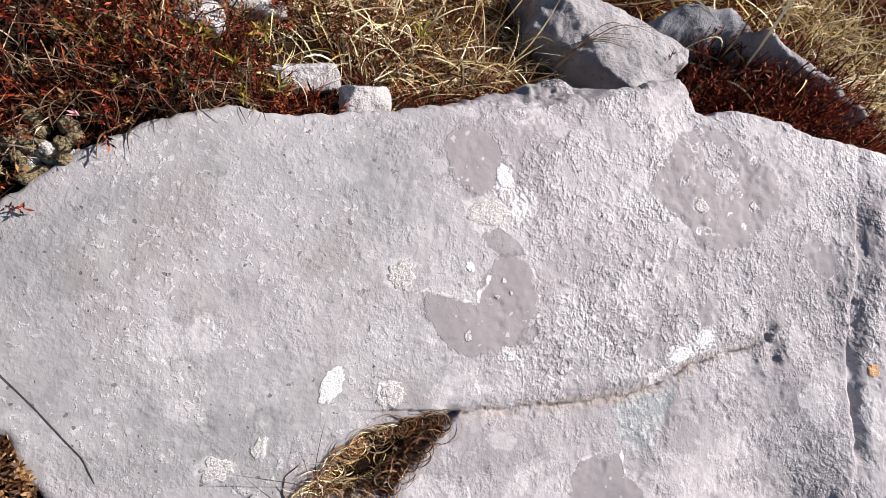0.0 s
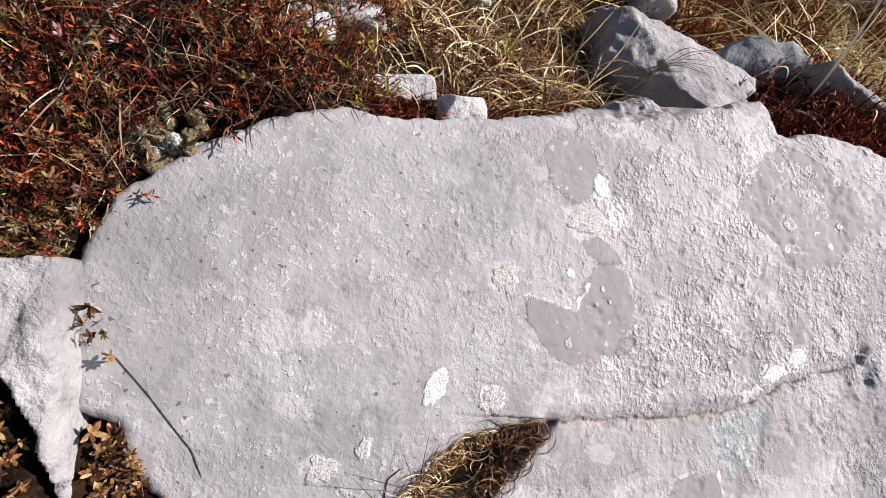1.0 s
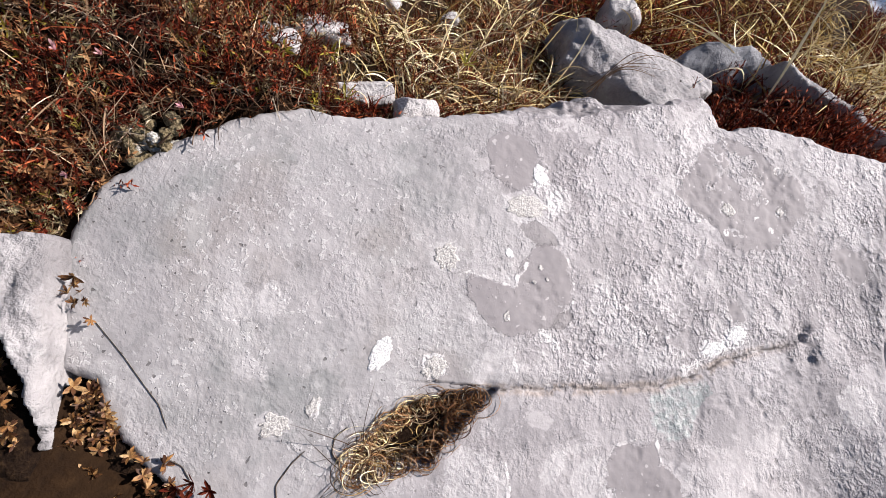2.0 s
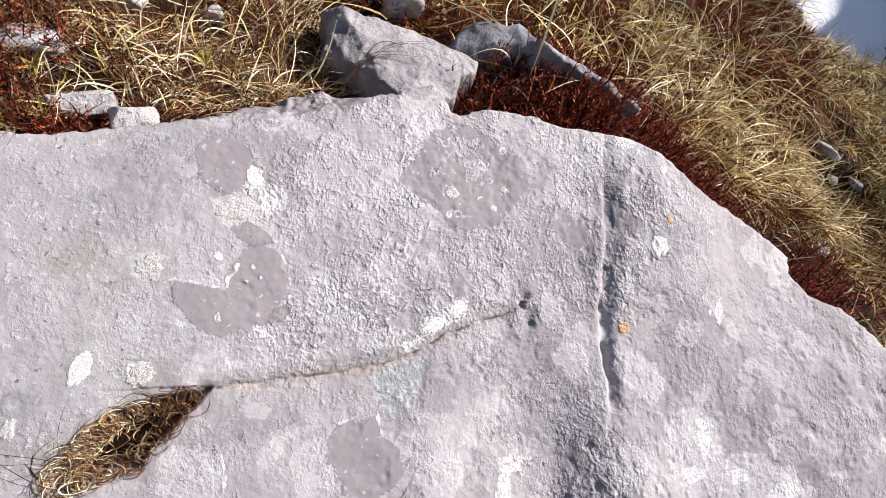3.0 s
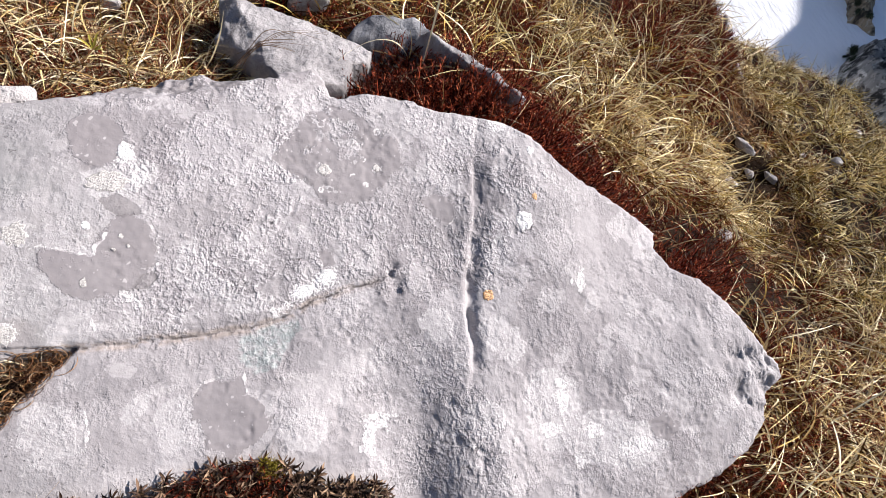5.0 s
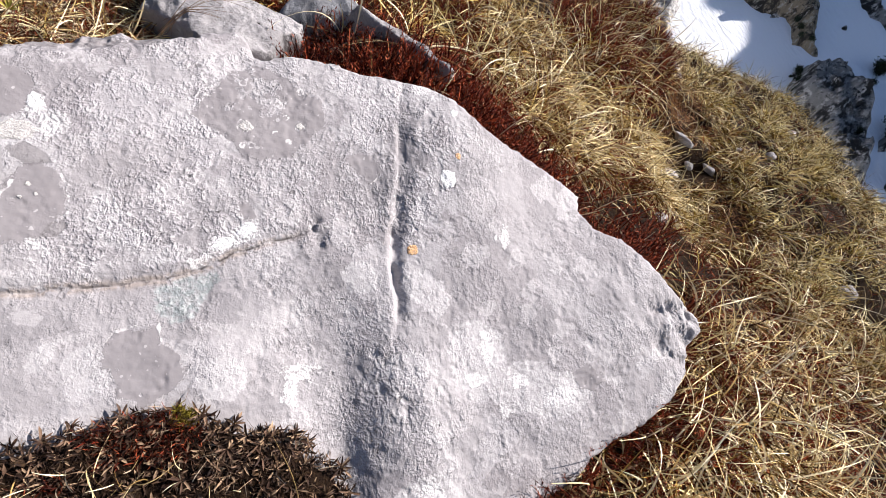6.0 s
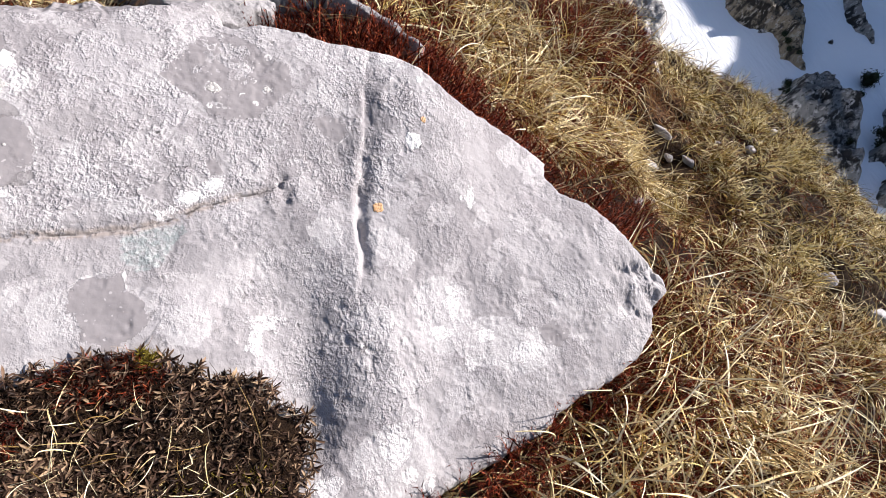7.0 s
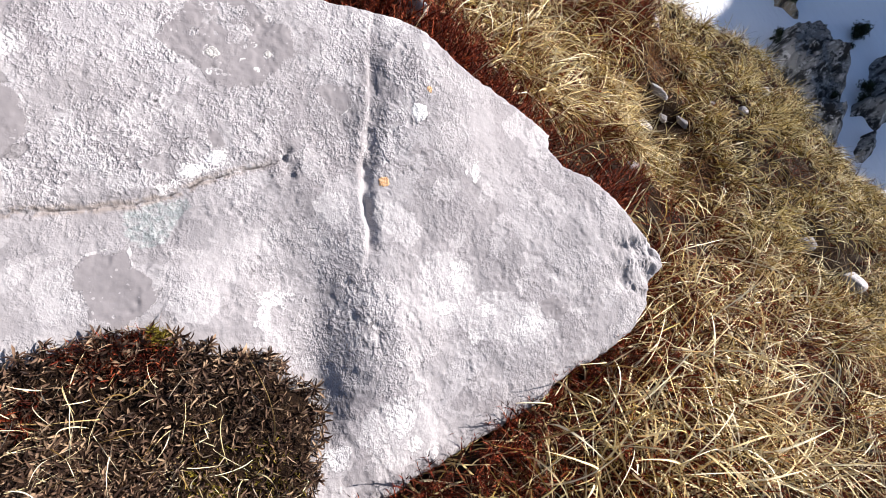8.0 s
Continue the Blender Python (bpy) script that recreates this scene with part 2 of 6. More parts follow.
def ground_height(x, y):
    x, y = np.asarray(x, float), np.asarray(y, float)
    z = 0.506 - 0.479 * x + 0.079 * y
    z = z + 0.13 * gauss(x, y, 0.62, 0.64, 0.24) + 0.12 * gauss(x, y, 1.47, 1.3, 0.22) - 0.14 * gauss(x, y, 1.62, 0.9, 0.2, 0.35)
    z = z + 0.08 * gauss(x, y, 1.15, -0.05, 0.3) - 0.12 * gauss(x, y, -0.38, 0.06, 0.12) - 0.06 * gauss(x, y, 0.28, -0.05, 0.25)
    z = z - 0.04 * gauss(x, y, -0.06, 0.77, 0.15) + 0.03 * gauss(x, y, -0.33, 0.36, 0.15) - 0.16 * gauss(x, y, 2.36, 0.43, 0.14, 0.12)
    z = z + 0.018 * fbm2(x, y, 5, 3, 101) + 0.07 * fbm2(x, y, 1.3, 3, 103) * sstep(1.2, 2.4, x)
    z = z + 0.05 * fbm2(x, y, 9, 2, 7) * sstep(1.3, 1.8, x) * (x < 6) * (y < 6) - 0.06 * gauss(x, y, 1.72, 0.92, 0.4, 0.45)
    bank = line_dist(x, y, [(1.72, 1.3), (1.82, 1.6), (1.9, 1.95)])[0]
    z = z + 0.09 * np.exp(-(bank / 0.1) ** 2) - 0.04 * gauss(x, y, 1.53, 0.78, 0.1) - 0.035 * gauss(x, y, -0.16, 0.475, 0.055)
    # under the slab the soil lies deeper
    lx = (x - 0.3) / 0.97835
    plane = 0.457 - 0.2345 * (x - 0.3) + 0.4783 * (y - 0.25)
    ly = ((y - 0.25) - 0.0893 * lx) / 0.90212
    sd = poly_sd(lx, ly, OUTLINE)
    z = np.minimum(z, plane + 0.008 + np.maximum(-sd, 0) * 0.55)
    z = np.where(sd > 0.0, np.minimum(z, plane - 0.02 - 0.12 * sstep(0.0, 0.06, sd)), z)
    # past the brink it drops into the snow bowl
    e = edge_line(x, y)
    drop = np.where(e < 0.35, (0.35 - e) ** 2 * 1.1, 0)
    near = z - np.minimum(drop, 400)
    far = far_height(x, y)
    return np.where(e < 0.2, np.maximum(near, far), z)


# ---- materials ----
class Nodes:
    def __init__(self, name):
        self.mat = bpy.data.materials.new(name)
        self.mat.use_nodes = True
        self.tree = self.mat.node_tree
        self.tree.nodes.clear()
        self.out = self.tree.nodes.new("ShaderNodeOutputMaterial")
        self.pos = None

    def add(self, kind, sets=None, **links):
        node = self.tree.nodes.new("ShaderNode" + kind)
        for key, value in (sets or {}).items():
            setattr(node, key, value)
        for key, value in links.items():
            key = key.replace("_", " ")
            sock = node.inputs[int(key[1:])] if key[0] == "i" and key[1:].isdigit() else node.inputs[key]
            if isinstance(value, bpy.types.NodeSocket):
                self.tree.links.new(value, sock)
            else:
                sock.default_value = value
        return node

    def coords(self):
        if not self.pos:
            self.pos = self.add("NewGeometry").outputs["Position"]
        return self.pos

    def noise(self, scale, detail=4.0, rough=0.55, distort=0.0):
        return self.add("TexNoise", Vector=self.coords(), Scale=scale, Detail=detail, Roughness=rough, Distortion=distort).outputs["Fac"]

    def math(self, op, a, b=0.0):
        return self.add("Math", {"operation": op}, i0=a, i1=b).outputs[0]

    def step(self, x, lo, hi):
        return self.add("MapRange", {"interpolation_type": "SMOOTHSTEP"}, i0=x, i1=lo, i2=hi).outputs[0]

    def mix(self, fac, a, b, blend="MIX"):
        node = self.add("Mix", {"data_type": "RGBA", "blend_type": blend})
        for sock, value in ((node.inputs[0], fac), (node.inputs[6], a), (node.inputs[7], b)):
            if isinstance(value, bpy.types.NodeSocket):
                self.tree.links.new(value, sock)
            else:
                sock.default_value = value if not isinstance(value, tuple) else (*value, 1.0)
        return node.outputs[2]

    def ramp(self, fac, *stops):
        node = self.add("ValToRGB", Fac=fac)
        ramp = node.color_ramp
        while len(ramp.elements) < len(stops):
            ramp.elements.new(0.5)
        for el, (at, colour) in zip(ramp.elements, stops):
            el.position, el.color = at, (*colour, 1.0)
        return node.outputs["Color"]

    def attr(self, name):
        return self.add("Attribute", {"attribute_name": name}).outputs["Fac"]

    def bump(self, height, distance, strength=1.0, normal=None):
        node = self.add("Bump", Height=height, Distance=distance, Strength=strength)
        if normal:
            self.tree.links.new(normal, node.inputs["Normal"])
        return node.outputs["Normal"]

    def finish(self, colour, rough=0.8, normal=None, thin=0.0, specular=0.3):
        bsdf = self.add("BsdfPrincipled", Base_Color=colour if isinstance(colour, bpy.types.NodeSocket) else (*colour, 1.0), Roughness=rough)
        bsdf.inputs["Specular IOR Level"].default_value = specular
        if normal:
            self.tree.links.new(normal, bsdf.inputs["Normal"])
        result = bsdf.outputs[0]
        if thin:
            tr = self.add("BsdfTranslucent", Color=colour if isinstance(colour, bpy.types.NodeSocket) else (*colour, 1.0))
            result = self.add("MixShader", Fac=thin, i1=result, i2=tr.outputs[0]).outputs[0]
        self.tree.links.new(result, self.out.inputs["Surface"])
        return self.mat


def slab_material():
    n = Nodes("weathered_limestone")
    pos = n.coords()
    grain, calm_end = n.attr("grain"), n.attr("calm_end")
    mul, plus = (lambda a, b: n.math("MULTIPLY", a, b)), (lambda a, b: n.math("ADD", a, b))
    less = lambda a: n.math("SUBTRACT", 1.0, a)
    # bare stone: faint clouds of lilac grey, cooler and greener at the calm upper end
    base = n.ramp(plus(mul(n.noise(6, 4, 0.55), 0.6), mul(n.noise(23, 4, 0.55), 0.4)), (0.36, (0.272, 0.252, 0.254)), (0.5, (0.308, 0.287, 0.289)), (0.64, (0.345, 0.324, 0.325)))
    film = n.ramp(plus(mul(n.noise(8, 5, 0.6), 0.65), mul(n.noise(40, 4, 0.6), 0.35)), (0.38, (0.235, 0.234, 0.23)), (0.5, (0.303, 0.289, 0.287)), (0.62, (0.40, 0.384, 0.38)))
    base = n.mix(mul(calm_end, 0.9), base, film)
    base = n.mix(mul(calm_end, mul(n.step(n.noise(7.3, 3), 0.54, 0.68), 0.5)), base, (0.25, 0.222, 0.205))
    base = n.mix(mul(n.step(n.noise(19, 4, 0.6), 0.57, 0.63), mul(calm_end, 0.55)), base, (0.36, 0.35, 0.343))
    # overlapping thin crusts, each of one tone, with torn edges
    shift = n.add("TexNoise", Vector=pos, Scale=26.0, Detail=6.0, Roughness=0.7).outputs["Color"]
    warped = n.add("VectorMath", {"operation": "MULTIPLY_ADD"}, i0=shift, i1=(0.075, 0.075, 0.075), i2=pos).outputs[0]
    for scale, pick, lo, colour, amount in ((8.0, 0, 0.62, (0.236, 0.216, 0.22), 0.75), (12.0, 1, 0.66, (0.372, 0.35, 0.352), 0.7), (18.0, 2, 0.76, (0.232, 0.216, 0.22), 0.6), (30.0, 1, 0.83, (0.42, 0.394, 0.392), 0.6)):
        cell = n.add("TexVoronoi", Vector=warped, Scale=scale)
        tone = n.add("SeparateColor", Color=cell.outputs["Color"]).outputs[pick]
        base = n.mix(mul(mul(n.step(tone, lo, n.math("ADD", lo, 0.01)), amount), less(mul(calm_end, 0.6))), base, colour)
    # knobs a few millimetres wide, crowded on coarse ground and sparse on smooth
    stretched = n.add("Mapping", Vector=pos, Scale=(1.1, 0.9, 1.0), Rotation=(0, 0, 0.35)).outputs[0]
    bead = n.add("TexNoise", Vector=stretched, Scale=200.0, Detail=2.2, Roughness=0.6).outputs["Fac"]
    patchy = n.step(plus(mul(n.noise(13, 5, 0.65), 0.7), mul(n.noise(52, 3, 0.6), 0.3)), 0.42, 0.60)
    rough = mul(plus(0.10, mul(patchy, 0.95)), plus(0.08, mul(grain, 0.92)))
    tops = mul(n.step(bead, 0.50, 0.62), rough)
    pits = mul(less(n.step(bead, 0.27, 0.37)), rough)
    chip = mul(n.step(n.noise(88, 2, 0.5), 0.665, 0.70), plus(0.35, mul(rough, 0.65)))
    # knob tops painted lighter, pits and chips darker, like sunlit grain with shaded hollows
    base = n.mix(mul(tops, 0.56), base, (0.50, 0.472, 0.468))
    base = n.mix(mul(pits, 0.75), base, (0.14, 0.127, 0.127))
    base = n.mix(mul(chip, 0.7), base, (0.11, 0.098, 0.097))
    # scattered pale flecks and pinprick holes of the calm end
    flecks = mul(n.step(n.noise(150, 3, 0.6), 0.57, 0.63), n.step(n.noise(16, 4, 0.6), 0.40, 0.58))
    base = n.mix(mul(mul(flecks, calm_end), 0.6), base, (0.50, 0.48, 0.475))
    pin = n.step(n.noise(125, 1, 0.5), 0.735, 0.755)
    # each pinhole also painted near black in place of its shade
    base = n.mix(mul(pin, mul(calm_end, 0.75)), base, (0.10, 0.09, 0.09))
    # fields of white weathering crumbs
    cloud = n.step(n.noise(10, 5, 0.62), 0.53, 0.66)
    base = n.mix(mul(mul(cloud, n.step(bead, 0.42, 0.55)), mul(grain, 0.6)), base, (0.53, 0.50, 0.497))
    wob = plus(mul(n.math("SUBTRACT", n.noise(60, 6, 0.7), 0.5), 0.04), mul(n.math("SUBTRACT", n.noise(300, 3), 0.5), 0.008))

    def edge(name, soft=0.0012, ragged=1.0):
        return n.step(plus(n.attr(name), mul(wob, ragged)), -soft, soft)

    # films of pale crust
    pale = mul(edge("pale_lichen", 0.0015, 0.8), plus(0.5, mul(n.step(bead, 0.42, 0.58), 0.4)))
    base = n.mix(pale, base, (0.435, 0.412, 0.41))
    # smooth mauve-grey lichen, with islands of bare grain and a few pale fruiting dots
    isles = n.step(plus(n.noise(48, 5, 0.62), mul(n.attr("islands"), 0.24)), 0.66, 0.675)
    grey = mul(edge("grey_lichen", 0.0012, 0.8), less(isles))
    tone = n.mix(n.noise(14, 3, 0.5), (0.212, 0.192, 0.195), (0.262, 0.24, 0.242))
    dots = n.step(n.noise(120, 1, 0.5), 0.70, 0.73)
    tone = n.mix(mul(dots, 0.75), tone, (0.46, 0.43, 0.425))
    base = n.mix(mul(grey, 0.95), base, tone)
    # dark lichen patches, and the shade on the upper edge's bevel painted alike
    dark = edge("dark_lichen_and_shade", 0.0012, 0.4)
    base = n.mix(mul(dark, 0.62), base, n.mix(bead, (0.13, 0.116, 0.116), (0.19, 0.172, 0.172)))
    teal = mul(edge("teal_lichen", 0.003, 0.8), plus(0.4, mul(n.step(n.noise(120, 4, 0.65), 0.42, 0.55), 0.45)))
    base = n.mix(teal, base, n.mix(n.step(n.noise(95, 4, 0.6), 0.5, 0.56), (0.225, 0.25, 0.247), (0.38, 0.395, 0.385)))
    white = mul(edge("white_lichen", 0.0015, 0.9), plus(0.45, mul(n.step(bead, 0.38, 0.5), 0.55)))
    base = n.mix(mul(white, 0.85), base, (0.60, 0.572, 0.565))
    # torn white rims
    rim = mul(n.step(plus(n.attr("rim"), mul(wob, 0.3)), -0.0008, 0.0008), plus(0.45, mul(n.step(n.noise(48, 4), 0.4, 0.55), 0.55)))
    base = n.mix(mul(rim, 0.9), base, (0.64, 0.61, 0.60))
    # tan dirt in the crack, and its dark depth painted as a black line
    base = n.mix(mul(n.attr("grime"), mul(n.step(n.noise(70, 4, 0.6), 0.40, 0.52), 0.55)), base, (0.28, 0.22, 0.175))
    base = n.mix(mul(n.attr("crack_shade"), mul(n.step(n.noise(45, 4, 0.6), 0.45, 0.54), 0.92)), base, (0.04, 0.03, 0.026))
    flat = less(mul(n.math("MAXIMUM", grey, mul(dark, 0.8)), 0.88))
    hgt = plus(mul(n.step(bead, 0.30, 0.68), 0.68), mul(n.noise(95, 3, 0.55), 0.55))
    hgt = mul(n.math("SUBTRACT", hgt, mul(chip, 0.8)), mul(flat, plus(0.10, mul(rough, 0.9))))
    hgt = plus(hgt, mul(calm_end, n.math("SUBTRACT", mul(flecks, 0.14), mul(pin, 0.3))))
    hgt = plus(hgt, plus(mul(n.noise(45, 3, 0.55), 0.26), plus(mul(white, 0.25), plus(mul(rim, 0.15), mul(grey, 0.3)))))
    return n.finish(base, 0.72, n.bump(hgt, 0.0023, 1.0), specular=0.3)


def stone_material(name, dark, light, scale=1.0, bump=0.006, spot=0.3):
    n = Nodes(name)
    mid, fine = n.noise(14 * scale, 5, 0.6), n.noise(90 * scale, 5, 0.65)
    base = n.mix(n.step(mid, 0.32, 0.68), dark, light)
    base = n.mix(n.math("MULTIPLY", n.step(n.noise(35 * scale, 5, 0.65), 0.55, 0.68), spot), base, (0.66, 0.65, 0.64))
    base = n.mix(n.math("MULTIPLY", n.step(fine, 0.58, 0.72), 0.5), base, (0.13, 0.125, 0.125))
    return n.finish(base, 0.9, n.bump(n.math("ADD", fine, n.math("MULTIPLY", mid, 0.6)), bump / scale, 0.8), specular=0.2)


def crag_material(name, dark, mid, light):
    """Fissured rock: dark gullies and tufts, grey faces, pale fresh breaks and ledges."""
    n = Nodes(name)
    tall = n.add("Mapping", Vector=n.coords(), Scale=(1.0, 1.0, 0.45)).outputs[0]
    faces = n.add("TexNoise", Vector=tall, Scale=0.55, Detail=8.0, Roughness=0.68).outputs["Fac"]
    chips = n.add("TexNoise", Vector=tall, Scale=2.2, Detail=6.0, Roughness=0.7).outputs["Fac"]
    base = n.mix(n.step(faces, 0.42, 0.52), dark, mid)
    base = n.mix(n.step(chips, 0.54, 0.60), base, light)
    base = n.mix(n.math("MULTIPLY", n.step(n.noise(1.3, 7, 0.72), 0.54, 0.58), 0.85), base, dark)
    return n.finish(base, 0.95, n.bump(n.math("ADD", chips, faces), 0.5, 1.0), specular=0.15)


def lichen_material(name, colour, shade):
    n = Nodes(name)
    fine = n.noise(420, 4, 0.7)
    return n.finish(n.mix(n.step(fine, 0.35, 0.62), shade, colour), 0.95, n.bump(fine, 0.003, 0.9), specular=0.1)


def blade_material(name, stops, thin=0.07, rough=0.55):
    n = Nodes(name)
    rnd = n.add("NewGeometry").outputs["Random Per Island"]
    base = n.ramp(rnd, *stops)
    base = n.mix(n.step(n.noise(60, 3), 0.5, 0.75), base, n.mix(0.35, base, (0.12, 0.075, 0.035)))
    return n.finish(base, rough, None, thin, 0.06)


def ground_material():
    n = Nodes("soil_and_snow")
    mid, fine = n.noise(9, 4), n.noise(60, 5, 0.65)
    soil = n.ramp(n.math("ADD", n.math("MULTIPLY", mid, 0.5), n.math("MULTIPLY", fine, 0.5)), (0.35, (0.008, 0.0045, 0.003)), (0.55, (0.02, 0.0105, 0.005)), (0.75, (0.045, 0.024, 0.011)))
    drift = n.add("TexNoise", Vector=n.coords(), Scale=0.12, Detail=3.0).outputs["Fac"]
    snow = n.mix(drift, (0.87, 0.89, 0.92), (0.93, 0.935, 0.95))
    mask = n.step(n.math("ADD", n.attr("snow"), n.math("MULTIPLY", n.math("SUBTRACT", n.noise(0.5, 4), 0.5), 0.5)), 0.45, 0.55)
    wave = n.add("TexWave", {"wave_type": "BANDS", "bands_direction": "X"}, Vector=n.coords(), Scale=0.75, Distortion=9.0, Detail=3.0, Detail_Scale=0.8).outputs["Fac"]
    snow_h = n.math("ADD", n.math("MULTIPLY", wave, 0.012), n.math("MULTIPLY", n.add("TexNoise", Vector=n.add("Mapping", Vector=n.coords(), Scale=(1.6, 0.45, 1.0), Rotation=(0, 0, 0.5)).outputs[0], Scale=1.0, Detail=5.0).outputs["Fac"], 0.32))
    height = n.mix(mask, n.math("MULTIPLY", fine, 0.02), snow_h)
    return n.finish(n.mix(mask, soil, snow), 0.8, n.bump(height, 1.0, 0.42), specular=0.04)


M_SLAB = slab_material()
M_STONE = stone_material("grey_limestone", (0.21, 0.198, 0.2), (0.37, 0.35, 0.348), bump=0.010, spot=0.2)
M_PALE = stone_material("pale_limestone", (0.36, 0.34, 0.335), (0.52, 0.49, 0.48), bump=0.012)
# limestone darkened and blued to stand in for stone lying in shade
M_SHADED = stone_material("shaded_limestone", (0.14, 0.14, 0.15), (0.30, 0.30, 0.31))
M_CRAG = crag_material("crag_rock", (0.045, 0.043, 0.041), (0.34, 0.33, 0.315), (0.62, 0.61, 0.59))
M_TAWNY = crag_material("tawny_rock", (0.05, 0.043, 0.036), (0.34, 0.28, 0.20), (0.5, 0.46, 0.4))
M_PALECRAG = crag_material("pale_crag_rock", (0.20, 0.19, 0.185), (0.48, 0.46, 0.44), (0.7, 0.68, 0.66))
M_WHITE = lichen_material("white_lichen", (0.84, 0.83, 0.82), (0.62, 0.60, 0.59))
M_CREAM = lichen_material("cream_lichen", (0.60, 0.57, 0.54), (0.36, 0.34, 0.325))
M_ORANGE = lichen_material("orange_lichen", (0.70, 0.40, 0.19), (0.55, 0.38, 0.26))
M_GROUND = ground_material()
M_STRAW = blade_material("straw", ((0.0, (0.08, 0.04, 0.012)), (0.2, (0.34, 0.215, 0.075)), (0.42, (0.80, 0.63, 0.31)), (1.0, (1.0, 0.91, 0.66))))
M_GOLD = blade_material("golden_grass", ((0.0, (0.025, 0.009, 0.003)), (0.4, (0.15, 0.07, 0.014)), (0.55, (0.60, 0.41, 0.10)), (1.0, (1.0, 0.88, 0.50))))
M_GREEN = blade_material("olive_grass", ((0.0, (0.016, 0.008, 0.003)), (0.42, (0.11, 0.066, 0.013)), (0.58, (0.55, 0.395, 0.095)), (1.0, (1.0, 0.90, 0.55))))
M_RED = blade_material("red_heather", ((0.0, (0.012, 0.003, 0.002)), (0.5, (0.055, 0.009, 0.005)), (0.8, (0.20, 0.03, 0.013)), (1.0, (0.46, 0.12, 0.05))), 0.1)
M_TWIG = blade_material("dry_twig", ((0.0, (0.02, 0.010, 0.006)), (0.5, (0.09, 0.05, 0.03)), (0.8, (0.30, 0.20, 0.125)), (1.0, (0.55, 0.45, 0.33))), 0.05)
M_DEAD = blade_material("dead_leaf", ((0.0, (0.014, 0.008, 0.006)), (0.5, (0.055, 0.032, 0.023)), (0.8, (0.17, 0.105, 0.07)), (1.0, (0.42, 0.29, 0.18))), 0.1, 0.4)
M_BROWN = blade_material("brown_leaf", ((0.0, (0.06, 0.022, 0.012)), (0.5, (0.22, 0.10, 0.042)), (1.0, (0.44, 0.25, 0.12))), 0.15)
def leaflet_material():
    n = Nodes("brown_leaflet")
    rnd = n.add("ObjectInfo").outputs["Random"]
    base = n.ramp(rnd, (0.0, (0.035, 0.014, 0.008)), (0.35, (0.13, 0.055, 0.022)), (0.7, (0.33, 0.16, 0.05)), (1.0, (0.52, 0.34, 0.16)))
    base = n.mix(n.step(n.noise(220, 4, 0.6), 0.42, 0.6), base, n.mix(0.5, base, (0.07, 0.03, 0.015)))
    return n.finish(base, 0.5, n.bump(n.noise(400, 3), 0.001, 0.6), 0.2, 0.3)


M_LEAFLET = leaflet_material()
M_LEAF = blade_material("yellow_green_leaf", ((0.0, (0.16, 0.17, 0.03)), (0.5, (0.33, 0.30, 0.05)), (1.0, (0.45, 0.36, 0.07))), 0.35)
M_WOOL = lichen_material("white_wool", (0.60, 0.58, 0.54), (0.28, 0.25, 0.20))
M_BUD = lichen_material("tan_bud", (0.24, 0.19, 0.115), (0.08, 0.06, 0.03))
M_TAN = blade_material("tan_rosette", ((0.0, (0.15, 0.115, 0.055)), (0.5, (0.24, 0.195, 0.10)), (1.0, (0.36, 0.30, 0.18))), 0.15)
M_PINK = blade_material("pink_petal", ((0.0, (0.55, 0.24, 0.27)), (1.0, (0.72, 0.42, 0.43))), 0.3)
M_MOSS = blade_material("yellow_moss", ((0.0, (0.10, 0.08, 0.015)), (0.5, (0.28, 0.22, 0.03)), (1.0, (0.44, 0.36, 0.07))), 0.3)
M_PINE = blade_material("pine_needles", ((0.0, (0.008, 0.014, 0.010)), (0.6, (0.025, 0.038, 0.022)), (1.0, (0.06, 0.075, 0.04))), 0.1)
M_BARK = stone_material("bark", (0.05, 0.04, 0.03), (0.12, 0.09, 0.07), 0.3)

# ---- ground sheet ----
def spread(lo, a, b, hi, step, grow):
    mid = list(np.arange(a, b, step))
    up, s = [b], step
    while up[-1] < hi:
        s *= grow
        up.append(up[-1] + s)
    down, s = [], step
    at = a
    while at > lo:
        s *= grow
        at -= s
        down.append(at)
    return np.array(down[::-1] + mid + up)


gx, gy = spread(-900, -0.8, 4.6, 1500, 0.034, 1.065), spread(-900, -0.7, 3.6, 1500, 0.034, 1.065)
GX, GY = np.meshgrid(gx, gy)
GZ = ground_height(GX, GY)
SNOWY = sstep(-2.2, -6.0, edge_line(GX, GY)) * (GX > -60) + 0.0
ground_me = make_mesh("ground", np.stack([GX, GY, GZ], -1).reshape(-1, 3), grid_faces(np.ones((len(gy) - 1, len(gx) - 1), bool)))
attach(ground_me, "snow", SNOWY)
place("ground", ground_me, M_GROUND, label="steep soil slope falling away to a snow bowl", category="ground", kind="structure")

# ---- the limestone slab ----
def graded(lo, hi, fine):
    out = [lo]
    while out[-1] < hi:
        out.append(out[-1] + (0.0014 if any(a < out[-1] < b for a, b in fine) else 0.0025))
    return np.array(out)


su, sv = graded(-0.79, 0.83, ((0.19, 0.275), (0.67, 0.78))), graded(-0.62, 0.345, ((-0.115, -0.02), (0.2, 0.29)))
SU, SV = np.meshgrid(su, sv)
SW, SSD = slab_height(SU, SV)


